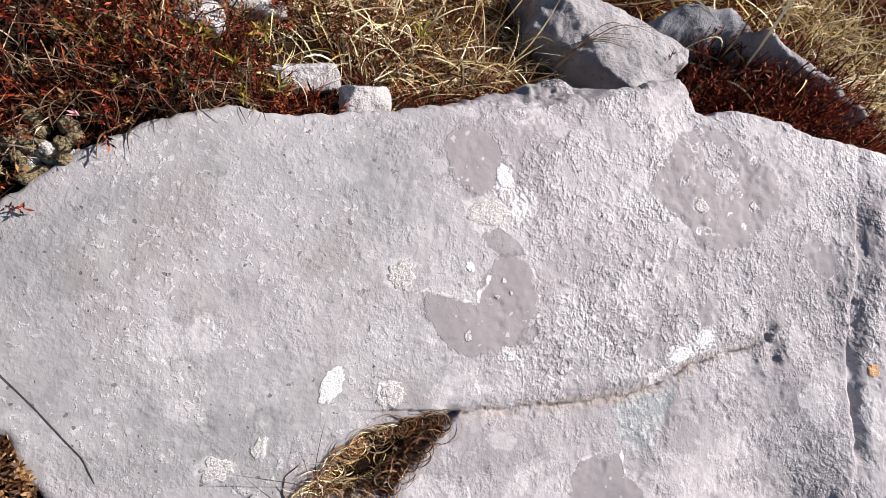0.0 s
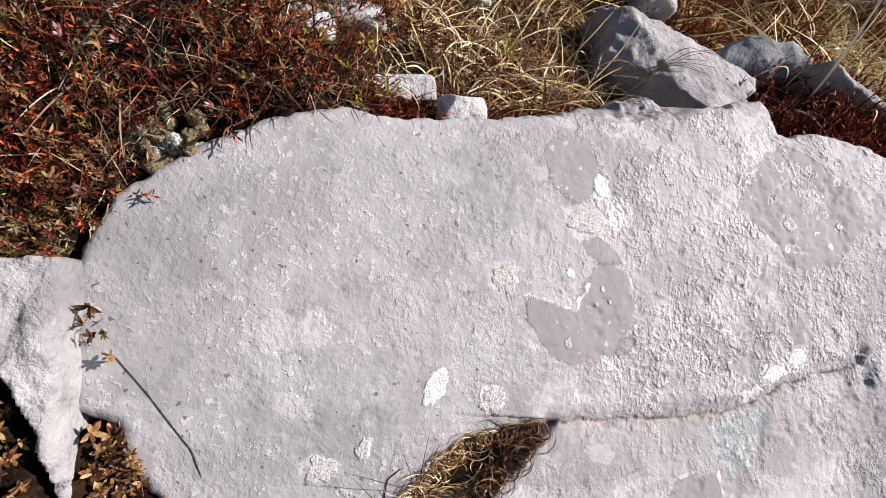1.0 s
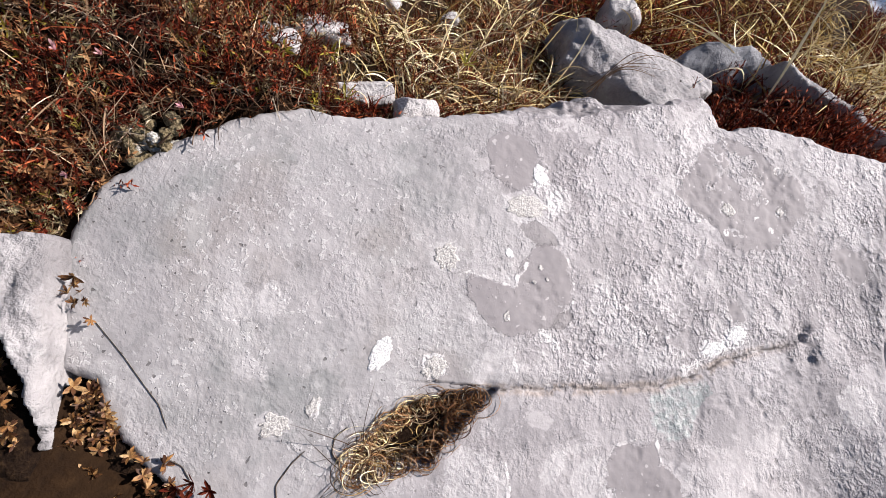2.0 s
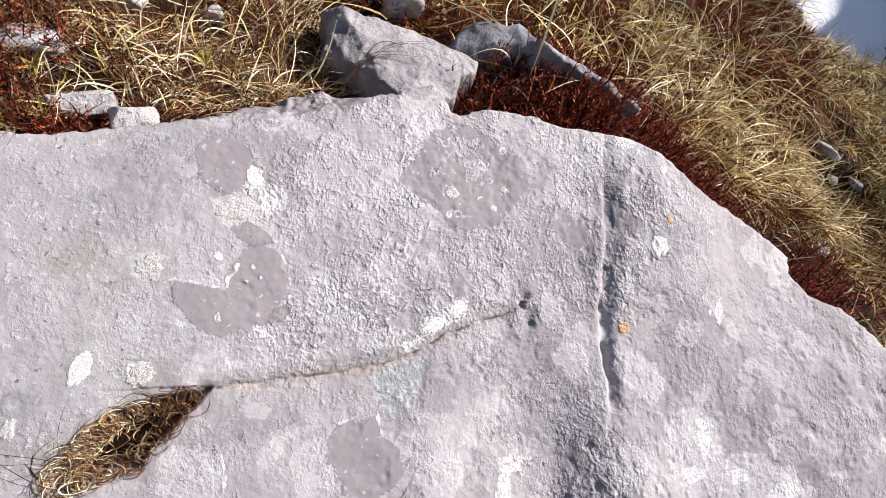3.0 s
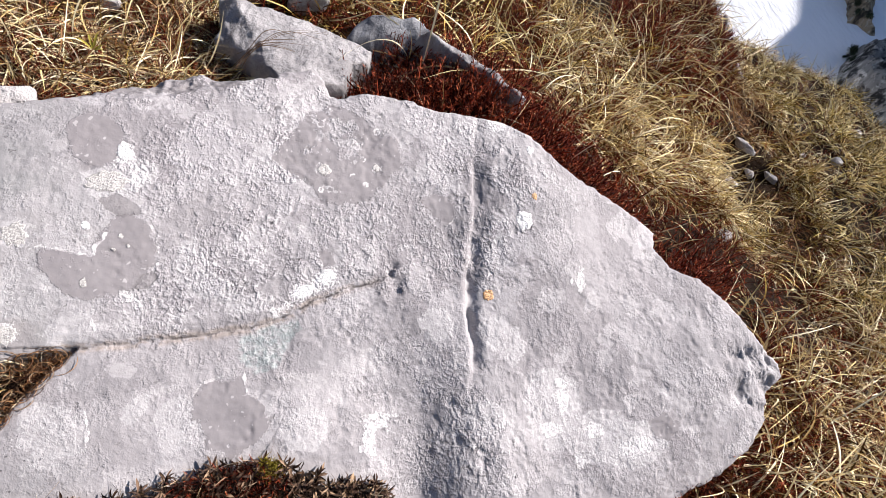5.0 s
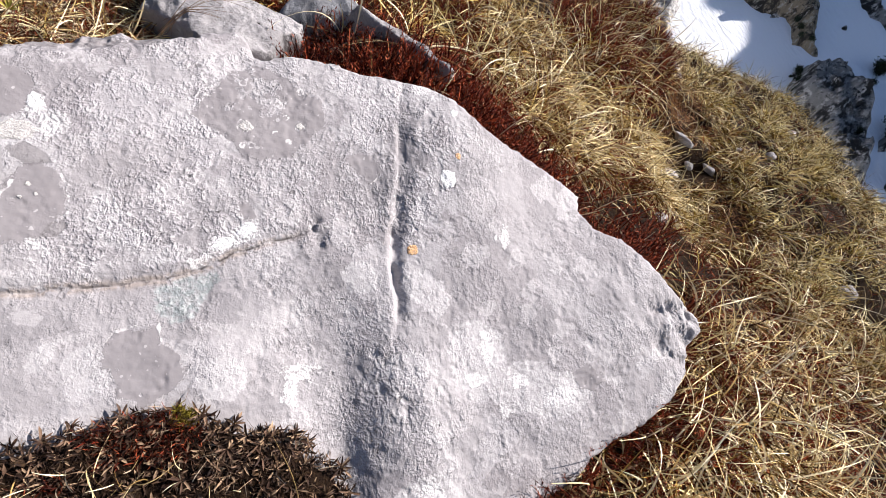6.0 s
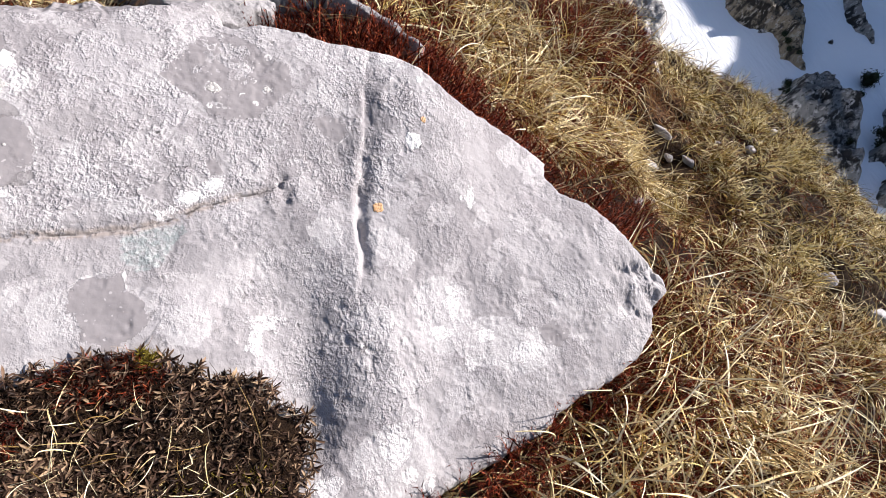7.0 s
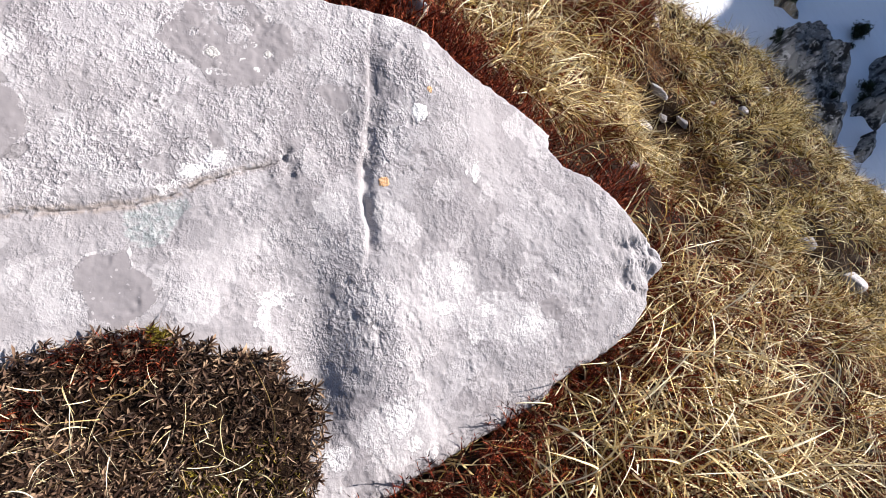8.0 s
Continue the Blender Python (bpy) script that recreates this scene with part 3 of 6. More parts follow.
def spots(*items):
    """How far inside any of these each point of the face lies: ellipses (u, v, ru, rv) and outlines [(u, v), ...]."""
    out = np.full(SU.shape, -0.05)
    for item in items:
        if isinstance(item, list):
            a_, b_ = np.array(item).min(0) - 0.05, np.array(item).max(0) + 0.05
            j0, j1, i0, i1 = *np.searchsorted(su, (a_[0], b_[0])), *np.searchsorted(sv, (a_[1], b_[1]))
            out[i0:i1, j0:j1] = np.maximum(out[i0:i1, j0:j1], poly_sd(SU[i0:i1, j0:j1], SV[i0:i1, j0:j1], item))
        else:
            cu, cv, ru, rv = item
            out = np.maximum(out, (1 - np.hypot((SU - cu) / ru, (SV - cv) / rv)) * min(ru, rv))
    return out


def lines(*items):
    """How far inside strokes each point lies: (half width, [(u, v), ...])."""
    out = np.full(SU.shape, -0.05)
    for half, pts in items:
        out = np.maximum(out, half - line_dist(SU, SV, pts)[0])
    return out


def rings(*items):
    out = np.full(SU.shape, -0.05)
    for cu, cv, r, half in items:
        out = np.maximum(out, half - np.abs(np.hypot(SU - cu, SV - cv) - r))
    return out


# smooth grey lichens
HEART = [(-0.327, 0.022), (-0.304, 0.018), (-0.274, 0.013), (-0.271, 0.027), (-0.263, 0.039), (-0.255, 0.057), (-0.236, 0.063), (-0.216, 0.053), (-0.207, 0.028),
         (-0.206, 0.001), (-0.219, -0.017), (-0.231, -0.033), (-0.27, -0.044), (-0.297, -0.039), (-0.312, -0.024), (-0.325, -0.008), (-0.332, 0.007)]
SHIELD = [(-0.032, 0.186), (-0.011, 0.214), (0.022, 0.234), (0.049, 0.231), (0.076, 0.214), (0.094, 0.187), (0.125, 0.177), (0.127, 0.135), (0.094, 0.101),
          (0.075, 0.082), (0.03, 0.072), (0.004, 0.084), (-0.013, 0.107), (-0.036, 0.124), (-0.063, 0.143), (-0.05, 0.157)]
OVAL = [(-0.306, 0.179), (-0.3, 0.197), (-0.281, 0.205), (-0.262, 0.198), (-0.247, 0.183), (-0.244, 0.159), (-0.251, 0.139), (-0.266, 0.126), (-0.287, 0.129), (-0.301, 0.143)]
LOBED = [(-0.166, -0.172), (-0.156, -0.159), (-0.129, -0.153), (-0.106, -0.155), (-0.102, -0.175), (-0.078, -0.192), (-0.075, -0.221), (-0.098, -0.241), (-0.126, -0.254),
         (-0.149, -0.238), (-0.153, -0.217), (-0.167, -0.196)]
SLIVER = [(0.151, 0.081), (0.184, 0.089), (0.202, 0.079), (0.211, 0.056), (0.189, 0.039), (0.167, 0.057)]
# pale and white crusts
CREAMY = [(-0.291, 0.119), (-0.274, 0.124), (-0.257, 0.131), (-0.232, 0.141), (-0.216, 0.139), (-0.201, 0.126), (-0.203, 0.105), (-0.219, 0.098), (-0.241, 0.091), (-0.262, 0.082), (-0.28, 0.087), (-0.288, 0.102)]
CORE = [(-0.251, 0.151), (-0.245, 0.162), (-0.234, 0.154), (-0.232, 0.144), (-0.241, 0.134), (-0.25, 0.134)]
CREST = [(-0.048, -0.06), (-0.038, -0.038), (-0.015, -0.038), (0.004, -0.018), (0.02, -0.022), (0.021, -0.038), (0.0, -0.049), (-0.032, -0.059)]
BAY = [(-0.177, 0.03), (-0.163, 0.029), (-0.151, -0.002), (-0.133, -0.025), (-0.11, -0.04), (-0.113, -0.062), (-0.139, -0.057), (-0.166, -0.045), (-0.183, -0.024), (-0.182, 0.005)]
BLOOM = [(-0.323, -0.08), (-0.306, -0.064), (-0.276, -0.057), (-0.27, -0.083), (-0.281, -0.091), (-0.319, -0.096)]
APRON = [(-0.35, -0.17), (-0.328, -0.158), (-0.296, -0.166), (-0.281, -0.181), (-0.282, -0.219), (-0.303, -0.227), (-0.35, -0.207)]
HOOK = [(-0.243, -0.177), (-0.227, -0.163), (-0.213, -0.162), (-0.215, -0.178), (-0.231, -0.196), (-0.241, -0.197)]
VEIL = [(0.225, -0.109), (0.258, -0.104), (0.287, -0.126), (0.291, -0.16), (0.271, -0.183), (0.238, -0.154)]
COIN = [(0.131, -0.099), (0.15, -0.085), (0.181, -0.091), (0.19, -0.116), (0.17, -0.138), (0.137, -0.127)]
TEAL = [(-0.109, -0.104), (-0.084, -0.095), (-0.036, -0.087), (-0.032, -0.098), (-0.056, -0.125), (-0.063, -0.149), (-0.092, -0.15), (-0.108, -0.134)]

swirl = fbm2(SU, SV, 8, 3, 9)
calm_end = sstep(-0.24, -0.46, SU + 0.16 * swirl)
coarse = (0.30 + 0.70 * sstep(-0.40, -0.12, SU + 0.12 * swirl) * sstep(-0.10, -0.02, SV + 0.05 * swirl - 0.15 * np.maximum(SU - 0.1, 0)) * sstep(0.45, 0.28, SU)
          + 0.5 * gauss(SU, SV, 0.16, -0.27, 0.08, 0.13) + 0.4 * gauss(SU, SV, 0.27, -0.34, 0.08, 0.06) + 0.35 * gauss(SU, SV, 0.7, -0.23, 0.07, 0.09) + 0.3 * gauss(SU, SV, 0.35, 0.12, 0.08, 0.08) + 0.3 * gauss(SU, SV, -0.42, 0.16, 0.16, 0.07))
coarse = np.clip(coarse * (1 - 0.68 * calm_end) * (1 + 0.5 * fbm2(SU, SV, 11, 3, 19)), 0.08, 1.1)
cu_, cv_ = SU + 0.005 * fbm2(SU, SV, 22, 3, 45), SV + 0.005 * fbm2(SU, SV, 22, 3, 46)
crack_d, crack_side, crack_t = line_dist(cu_, cv_ + 0.0015 * fbm2(SU, SV, 130, 2, 49), CRACK)
FACE_MASKS = {
    "grain": coarse, "calm_end": calm_end,
    "islands": gauss(SU, SV, 0.04, 0.185, 0.05, 0.04),
    "grey_lichen": spots(HEART, SHIELD, OVAL, LOBED, SLIVER, [(0.49, -0.29), (0.52, -0.275), (0.545, -0.3), (0.53, -0.325), (0.5, -0.315)], [(-0.005, 0.012), (0.012, 0.008), (0.02, -0.01), (0.004, -0.016)]),
    "dark_lichen_and_shade": spots([(-0.222, -0.014), (-0.209, -0.01), (-0.204, -0.02), (-0.216, -0.035), (-0.233, -0.033)], [(-0.27, 0.082), (-0.249, 0.091), (-0.228, 0.078), (-0.222, 0.065), (-0.241, 0.059), (-0.262, 0.07)],
                         # these ellipses only darken the bevel, as its shade
                         (-0.26, 0.25, 0.04, 0.013), (-0.19, 0.257, 0.04, 0.017), (-0.3, 0.236, 0.025, 0.009), (-0.12, 0.262, 0.025, 0.009)),
    "teal_lichen": spots(TEAL),
    "pale_lichen": spots((-0.565, -0.024, 0.016, 0.019), (-0.535, -0.021, 0.016, 0.018), (-0.521, -0.138, 0.016, 0.012), (-0.548, -0.085, 0.02, 0.012), (-0.354, 0.039, 0.016, 0.018), CREAMY, BAY, BLOOM, APRON, HOOK, VEIL, COIN,
                         (0.217, -0.248, 0.032, 0.024), (0.012, 0.128, 0.015, 0.014), (0.089, 0.132, 0.0085, 0.009), (0.053, 0.116, 0.005, 0.005), (0.40, -0.3, 0.06, 0.04), (-0.32, -0.019, 0.009, 0.01), (0.46, -0.32, 0.06, 0.035),
                         (0.23, -0.45, 0.06, 0.05), (0.30, 0.20, 0.03, 0.018), (-0.10, -0.06, 0.03, 0.014), (0.33, -0.25, 0.05, 0.06), (-0.18, -0.2, 0.03, 0.03), (-0.03, -0.23, 0.03, 0.03), [(-0.085, 0.16), (-0.06, 0.175), (-0.045, 0.15), (-0.05, 0.125), (-0.08, 0.105), (-0.1, 0.13)]),
    "white_lichen": spots(CORE, CREST, [(-0.068, -0.071), (-0.047, -0.058), (-0.032, -0.059), (-0.043, -0.069), (-0.063, -0.079)], [(-0.245, -0.036), (-0.218, -0.038), (-0.227, -0.054), (-0.242, -0.049)],
                          (-0.362, -0.079, 0.014, 0.012), [(0.04, -0.266), (0.046, -0.238), (0.073, -0.228), (0.081, -0.25), (0.066, -0.243), (0.057, -0.281)], (0.346, -0.235, 0.012, 0.025), (0.32, -0.278, 0.017, 0.012), (0.364, -0.33, 0.012, 0.014), (0.393, -0.291, 0.016, 0.01), (0.462, -0.325, 0.03, 0.016),
                          (0.248, -0.475, 0.014, 0.011), (0.276, -0.492, 0.012, 0.009), (0.232, -0.432, 0.022, 0.025), (0.135, -0.469, 0.02, 0.014), (0.29, 0.205, 0.018, 0.012), (0.402, -0.056, 0.008, 0.018),
                          (-0.225, 0.115, 0.012, 0.014), (-0.484, -0.121, 0.005, 0.009), (0.07, -0.231, 0.02, 0.006)),
    "rim": np.maximum(lines((0.0013, [(-0.34, 0.021), (-0.327, 0.025), (-0.316, 0.022), (-0.304, 0.019), (-0.292, 0.015), (-0.274, 0.011), (-0.272, 0.024), (-0.263, 0.03), (-0.261, 0.039)]),
                            (0.0011, [(-0.172, 0.032), (-0.161, 0.03), (-0.152, 0.013), (-0.151, -0.002), (-0.133, -0.023), (-0.11, -0.037), (-0.086, -0.037)]),
                            (0.0011, [(-0.273, -0.051), (-0.275, -0.071), (-0.269, -0.089)]), (0.0007, [(-0.106, -0.15), (-0.102, -0.176), (-0.088, -0.185), (-0.073, -0.194)]),
                            (0.0005, [(-0.213, 0.055), (-0.204, 0.028), (-0.202, 0.001), (-0.213, -0.014)]), (0.0005, [(0.215, 0.09), (0.212, 0.056), (0.189, 0.037)]), (0.0007, [(-0.166, -0.172), (-0.156, -0.157), (-0.129, -0.151)]),
                            (0.0007, [(-0.282, -0.176), (-0.279, -0.19), (-0.281, -0.22)]), (0.0005, [(0.385, -0.062), (0.392, -0.042), (0.405, -0.038)])),
                      rings((0.018, 0.098, 0.004, 0.0012), (0.005, 0.098, 0.003, 0.0012), (0.093, 0.19, 0.004, 0.001), (0.053, 0.116, 0.005, 0.001), (0.012, 0.128, 0.013, 0.0002), (0.089, 0.132, 0.0075, 0.0003), (0.01, 0.2, 0.005, 0.001),
                            (-0.565, -0.024, 0.016, -0.0005), (-0.535, -0.021, 0.016, -0.0005), (0.217, -0.248, 0.026, 0.0), (0.07, 0.105, 0.003, 0.001), (0.068, 0.145, 0.004, 0.001))),
    "grime": np.exp(-((crack_d - 0.003) / 0.0038) ** 2) * sstep(1.0, 0.7, crack_t),
    "crack_shade": np.exp(-(crack_d / 0.0017) ** 2) * sstep(1.0, 0.85, crack_t),
}
keep = (np.minimum.reduce([SSD[:-1, :-1], SSD[1:, :-1], SSD[:-1, 1:], SSD[1:, 1:]]) > -0.036)
slab_v, slab_f, *mask_values = compact(np.stack([SU, SV, SW], -1).reshape(-1, 3), grid_faces(keep), *[a_.ravel() for a_ in FACE_MASKS.values()])
slab_me = make_mesh("limestone_slab", slab_v, slab_f)
for key, values in zip(FACE_MASKS, mask_values):
    attach(slab_me, key, values)
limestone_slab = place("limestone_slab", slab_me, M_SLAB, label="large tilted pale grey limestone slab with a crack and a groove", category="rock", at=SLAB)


def crust(cu, cv, ru, rv, turn, material, name, label, thick=0.0012, seed=0, ragged=0.5):
    """A thin lichen crust that follows the slab's face."""
    rings, spokes = 12, 44
    a = np.linspace(0, 2 * np.pi, spokes, endpoint=False)
    wob = 1 + ragged * fbm(np.stack([np.cos(a) * 2.2, np.sin(a) * 2.2, np.full(spokes, seed * 3.1)], 1), 4, seed, 0.8)
    t = np.concatenate([np.linspace(0.08, 1, rings), [1.03]])
    R = t[:, None] * wob[None, :]
    x, y = R * np.cos(a) * ru, R * np.sin(a) * rv
    ct, st = math.cos(radians(turn)), math.sin(radians(turn))
    u, v = cu + x * ct - y * st, cv + x * st + y * ct
    w = slab_height(u, v)[0]
    h = thick * (1 + 0.9 * fbm2(u, v, 160, 3, 200 + seed)) * sstep(1.03, 0.8, t)[:, None]
    h[-1] = -0.002
    verts = np.concatenate([np.stack([u, v, w + h + 0.0002 * (t[:, None] < 1.01)], -1).reshape(-1, 3), [[cu, cv, float(slab_height(np.array([cu]), np.array([cv]))[0][0]) + thick]]])
    k = np.arange(spokes)
    k2 = (k + 1) % spokes
    quads = np.concatenate([np.stack([r * spokes + k, (r + 1) * spokes + k, (r + 1) * spokes + k2, r * spokes + k2], 1) for r in range(rings)])
    tris = np.stack([np.full(spokes, len(verts) - 1), k, k2], 1)
    return place(name, make_mesh(name, verts, [quads, tris]), material, limestone_slab, label)


WHITES = ((-0.419, -0.066, 0.010, 0.018, -28), (-0.243, 0.149, 0.008, 0.013, 10), (0.006, -0.03, 0.013, 0.009, 25), (-0.026, -0.048, 0.015, 0.008, 20),
          (0.314, 0.040, 0.0125, 0.0165, 8), (0.339, 0.157, 0.006, 0.009, -20), (-0.282, 0.049, 0.005, 0.0055, 0))
CREAMS = ((-0.354, 0.039, 0.013, 0.015, 0), (-0.262, 0.106, 0.022, 0.014, 10), (-0.362, -0.080, 0.013, 0.010, 25), (-0.484, -0.121, 0.005, 0.009, -30), (-0.521, -0.139, 0.013, 0.011, 0),
          (0.012, 0.128, 0.009, 0.009, 0), (0.089, 0.132, 0.005, 0.0055, 0), (-0.284, -0.022, 0.004, 0.006, 0), (-0.244, 0.035, 0.003, 0.003, 0), (-0.252, 0.018, 0.0025, 0.002, 0), (-0.236, 0.022, 0.002, 0.002, 0))
for k, item in enumerate(WHITES):
    crust(*item, M_WHITE, "lichen_crust", "bright white lichen crust", 0.0005, k)
for k, item in enumerate(CREAMS):
    crust(*item, M_CREAM, "lichen_crust", "crumbly cream lichen crust", 0.0005, 20 + k, 0.7)
crust(0.244, -0.072, 0.008, 0.0085, 0, M_ORANGE, "lichen_crust", "small orange lichen disc", 0.0008, 40)
crust(0.335, 0.078, 0.0045, 0.006, 0, M_ORANGE, "lichen_crust", "small orange lichen disc", 0.0005, 41, 0.5)


# ---- other stones ----
def leaf_of_stone(name, outline, w0, slope, material, label, depth=0.16, step=0.005, seed=1, amp=0.012, lip=0.014, ridge=None, stretch=1.0, fall=0.55, skirt=0.022, chips=0.0035):
    """A broken block seen from its broad side, in the slab's frame: outline in u and v, its face at w0 with a slope in u and v."""
    o = np.array(outline)
    m = 0.03
    U, V = np.meshgrid(np.arange(o[:, 0].min() - m, o[:, 0].max() + m, step), np.arange(o[:, 1].min() - m, o[:, 1].max() + m, step))
    sd = poly_sd(U, V, outline) + 0.005 * fbm2(U, V, 35, 3, seed)
    w = w0 + slope[0] * (U - o[:, 0].mean()) + slope[1] * (V - o[:, 1].mean()) + amp * fbm2(U, V * stretch, 11 / stretch, 4, seed + 3) + chips * fbm2(U, V, 60, 4, seed + 5, 0.6) + amp * 0.35 * np.round(3 * fbm2(U * 1.6, V * 0.7, 16, 3, seed + 6)) / 3
    w = w - amp * 0.6 * np.abs(fbm2(U, V, 18, 2, seed + 9))
    if ridge:
        d, side, _ = line_dist(U, V, ridge)
        w = w - fall * np.clip(d * side, 0, 0.03 if fall < 0 else 1) * (1 + 0.3 * fbm2(U, V, 30, 2, seed + 12))
    t = np.clip(sd / lip, 0, 1)
    w = w - lip * (1 - np.sqrt(1 - (1 - t) ** 2)) + np.minimum(sd, 0) * (depth / skirt)
    ok = np.minimum.reduce([sd[:-1, :-1], sd[1:, :-1], sd[:-1, 1:], sd[1:, 1:]]) > -skirt - step
    vv, ff = compact(np.stack([U, V, w], -1).reshape(-1, 3), grid_faces(ok))
    return place(name, make_mesh(name, vv, ff), material, label=label, category="rock", at=SLAB)


def boulder(name, centre, size, turn, material, label, seed=1, cuts=11, rough=0.09, detail=4, group="", bite=0.84, boxy=False, at=None):
    """An angular stone: a ball cut by random planes and roughened."""
    bm = bmesh.new()
    bmesh.ops.create_icosphere(bm, subdivisions=detail, radius=1.0)
    d = np.array([v.co[:] for v in bm.verts])
    faces = np.array([[v.index for v in f.verts] for f in bm.faces])
    bm.free()
    d /= np.linalg.norm(d, axis=1)[:, None]
    rng = np.random.default_rng(seed)
    r = np.full(len(d), 1.05)
    for k in range(cuts):
        n = rng.normal(size=3) * (0.28 if boxy and k < 6 else 1.0)
        if boxy and k < 6:
            n[k // 2] += 1.0 if k % 2 else -1.0
        n /= np.linalg.norm(n)
        c = d @ n
        r = np.minimum(r, np.where(c > 0.05, rng.uniform(bite - 0.24, bite + 0.04) / np.maximum(c, 0.05), 9))
    r = r * (1 + rough * fbm(d * 2.6 + seed, 4, seed, 0.6) + rough * 0.35 * fbm(d * 11 + seed, 3, seed + 4) - rough * 0.8 * np.abs(fbm(d * 5 + seed, 4, seed + 7, 0.6)))
    me = make_mesh(name, d * r[:, None] * np.array(size), faces, False)
    ob = place(name, me, material, label=label, category="rock", group=group)
    ob.matrix_world = (at or Matrix()) @ pose(*centre, *turn)
    return ob


def on_ground(x, y, lift=0.0):
    return float(ground_height(np.array([x]), np.array([y]))[0]) + lift


leaf_of_stone("broken_stone", [(-0.146, 0.5), (-0.116, 0.489), (-0.071, 0.475), (0.005, 0.467), (0.053, 0.446), (0.092, 0.432), (0.121, 0.412), (0.111, 0.384), (0.077, 0.372), (0.06, 0.315), (-0.04, 0.3), (-0.095, 0.365),
                               (-0.121, 0.385), (-0.151, 0.408), (-0.136, 0.444), (-0.144, 0.475)],
              -0.105, (-0.2, -0.4), M_STONE, "pale grey broken limestone block behind the slab", seed=5, amp=0.013, depth=0.2, lip=0.007, step=0.003, ridge=[(-0.062, 0.31), (-0.076, 0.397), (-0.106, 0.436), (-0.112, 0.51)], fall=0.8)
leaf_of_stone("dark_stone", [(0.075, 0.45), (0.101, 0.489), (0.135, 0.499), (0.213, 0.499), (0.254, 0.46), (0.251, 0.43), (0.16, 0.395), (0.12, 0.41)],
              -0.15, (0.2, 0.3), M_SHADED, "weathered stone with shade painted in, half hidden in heather", seed=15, amp=0.012, depth=0.15, lip=0.012, step=0.004, ridge=[(0.27, 0.455), (0.17, 0.462), (0.06, 0.45)], fall=0.9)
leaf_of_stone("ridge_stone", [(0.212, 0.44), (0.232, 0.432), (0.283, 0.402), (0.335, 0.366), (0.377, 0.334), (0.402, 0.304), (0.392, 0.298), (0.362, 0.324), (0.318, 0.356), (0.27, 0.39), (0.225, 0.418)],
              -0.088, (0.0, 0.0), M_STONE, "thin edge of stone showing between grass and heather", seed=25, amp=0.012, depth=0.12, lip=0.005, step=0.003, skirt=0.012)
leaf_of_stone("upright_stone", [(-0.80, 0.02), (-0.766, 0.026), (-0.75, 0.029), (-0.732, 0.031), (-0.727, 0.011), (-0.724, -0.019), (-0.723, -0.041), (-0.721, -0.074), (-0.717, -0.106), (-0.709, -0.16), (-0.718, -0.135), (-0.727, -0.108), (-0.737, -0.086), (-0.748, -0.066), (-0.76, -0.051), (-0.80, -0.02)],
              0.06, (-0.1, 0.05), M_STONE, "narrow pale stone leaning beside the slab", seed=35, amp=0.018, depth=0.09, lip=0.004, step=0.003, ridge=[(-0.722, -0.16), (-0.735, -0.05), (-0.742, 0.04)], stretch=0.45, fall=-0.35, skirt=0.005, chips=0.0012)
leaf_of_stone("buried_stone", [(-0.84, -0.06), (-0.765, -0.088), (-0.752, -0.104), (-0.742, -0.125), (-0.734, -0.15), (-0.73, -0.22), (-0.85, -0.22)],
              0.045, (-0.1, 0.0), M_PALE, "smooth pale stone among brown leaves", seed=45, amp=0.004, depth=0.09)

def block_stone(name, centre, size, turn, material, label, seed):
    """A small squared block with chipped edges, in the slab's frame."""
    bm = bmesh.new()
    bmesh.ops.create_icosphere(bm, subdivisions=5, radius=1.0)
    d = np.array([v.co[:] for v in bm.verts])
    faces = np.array([[v.index for v in f.verts] for f in bm.faces])
    bm.free()
    d = d / ((np.abs(d) ** 9).sum(1) ** (1 / 9))[:, None]
    d = d * (1 + 0.10 * fbm(d * 1.4 + seed, 3, seed)[:, None]) + 0.025 * np.stack([fbm(d * 7 + seed, 3, seed + k) for k in range(3)], 1)
    rng = np.random.default_rng(seed)
    for k in range(5):
        nrm = rng.normal(size=3)
        nrm /= np.linalg.norm(nrm)
        over = np.maximum(d @ nrm - rng.uniform(1.0, 1.2), 0)
        d = d - over[:, None] * nrm
    return tagged(place(name, make_mesh(name, d * np.array(size), faces), material, at=SLAB @ pose(*centre, *turn)), label, "rock", "", "")


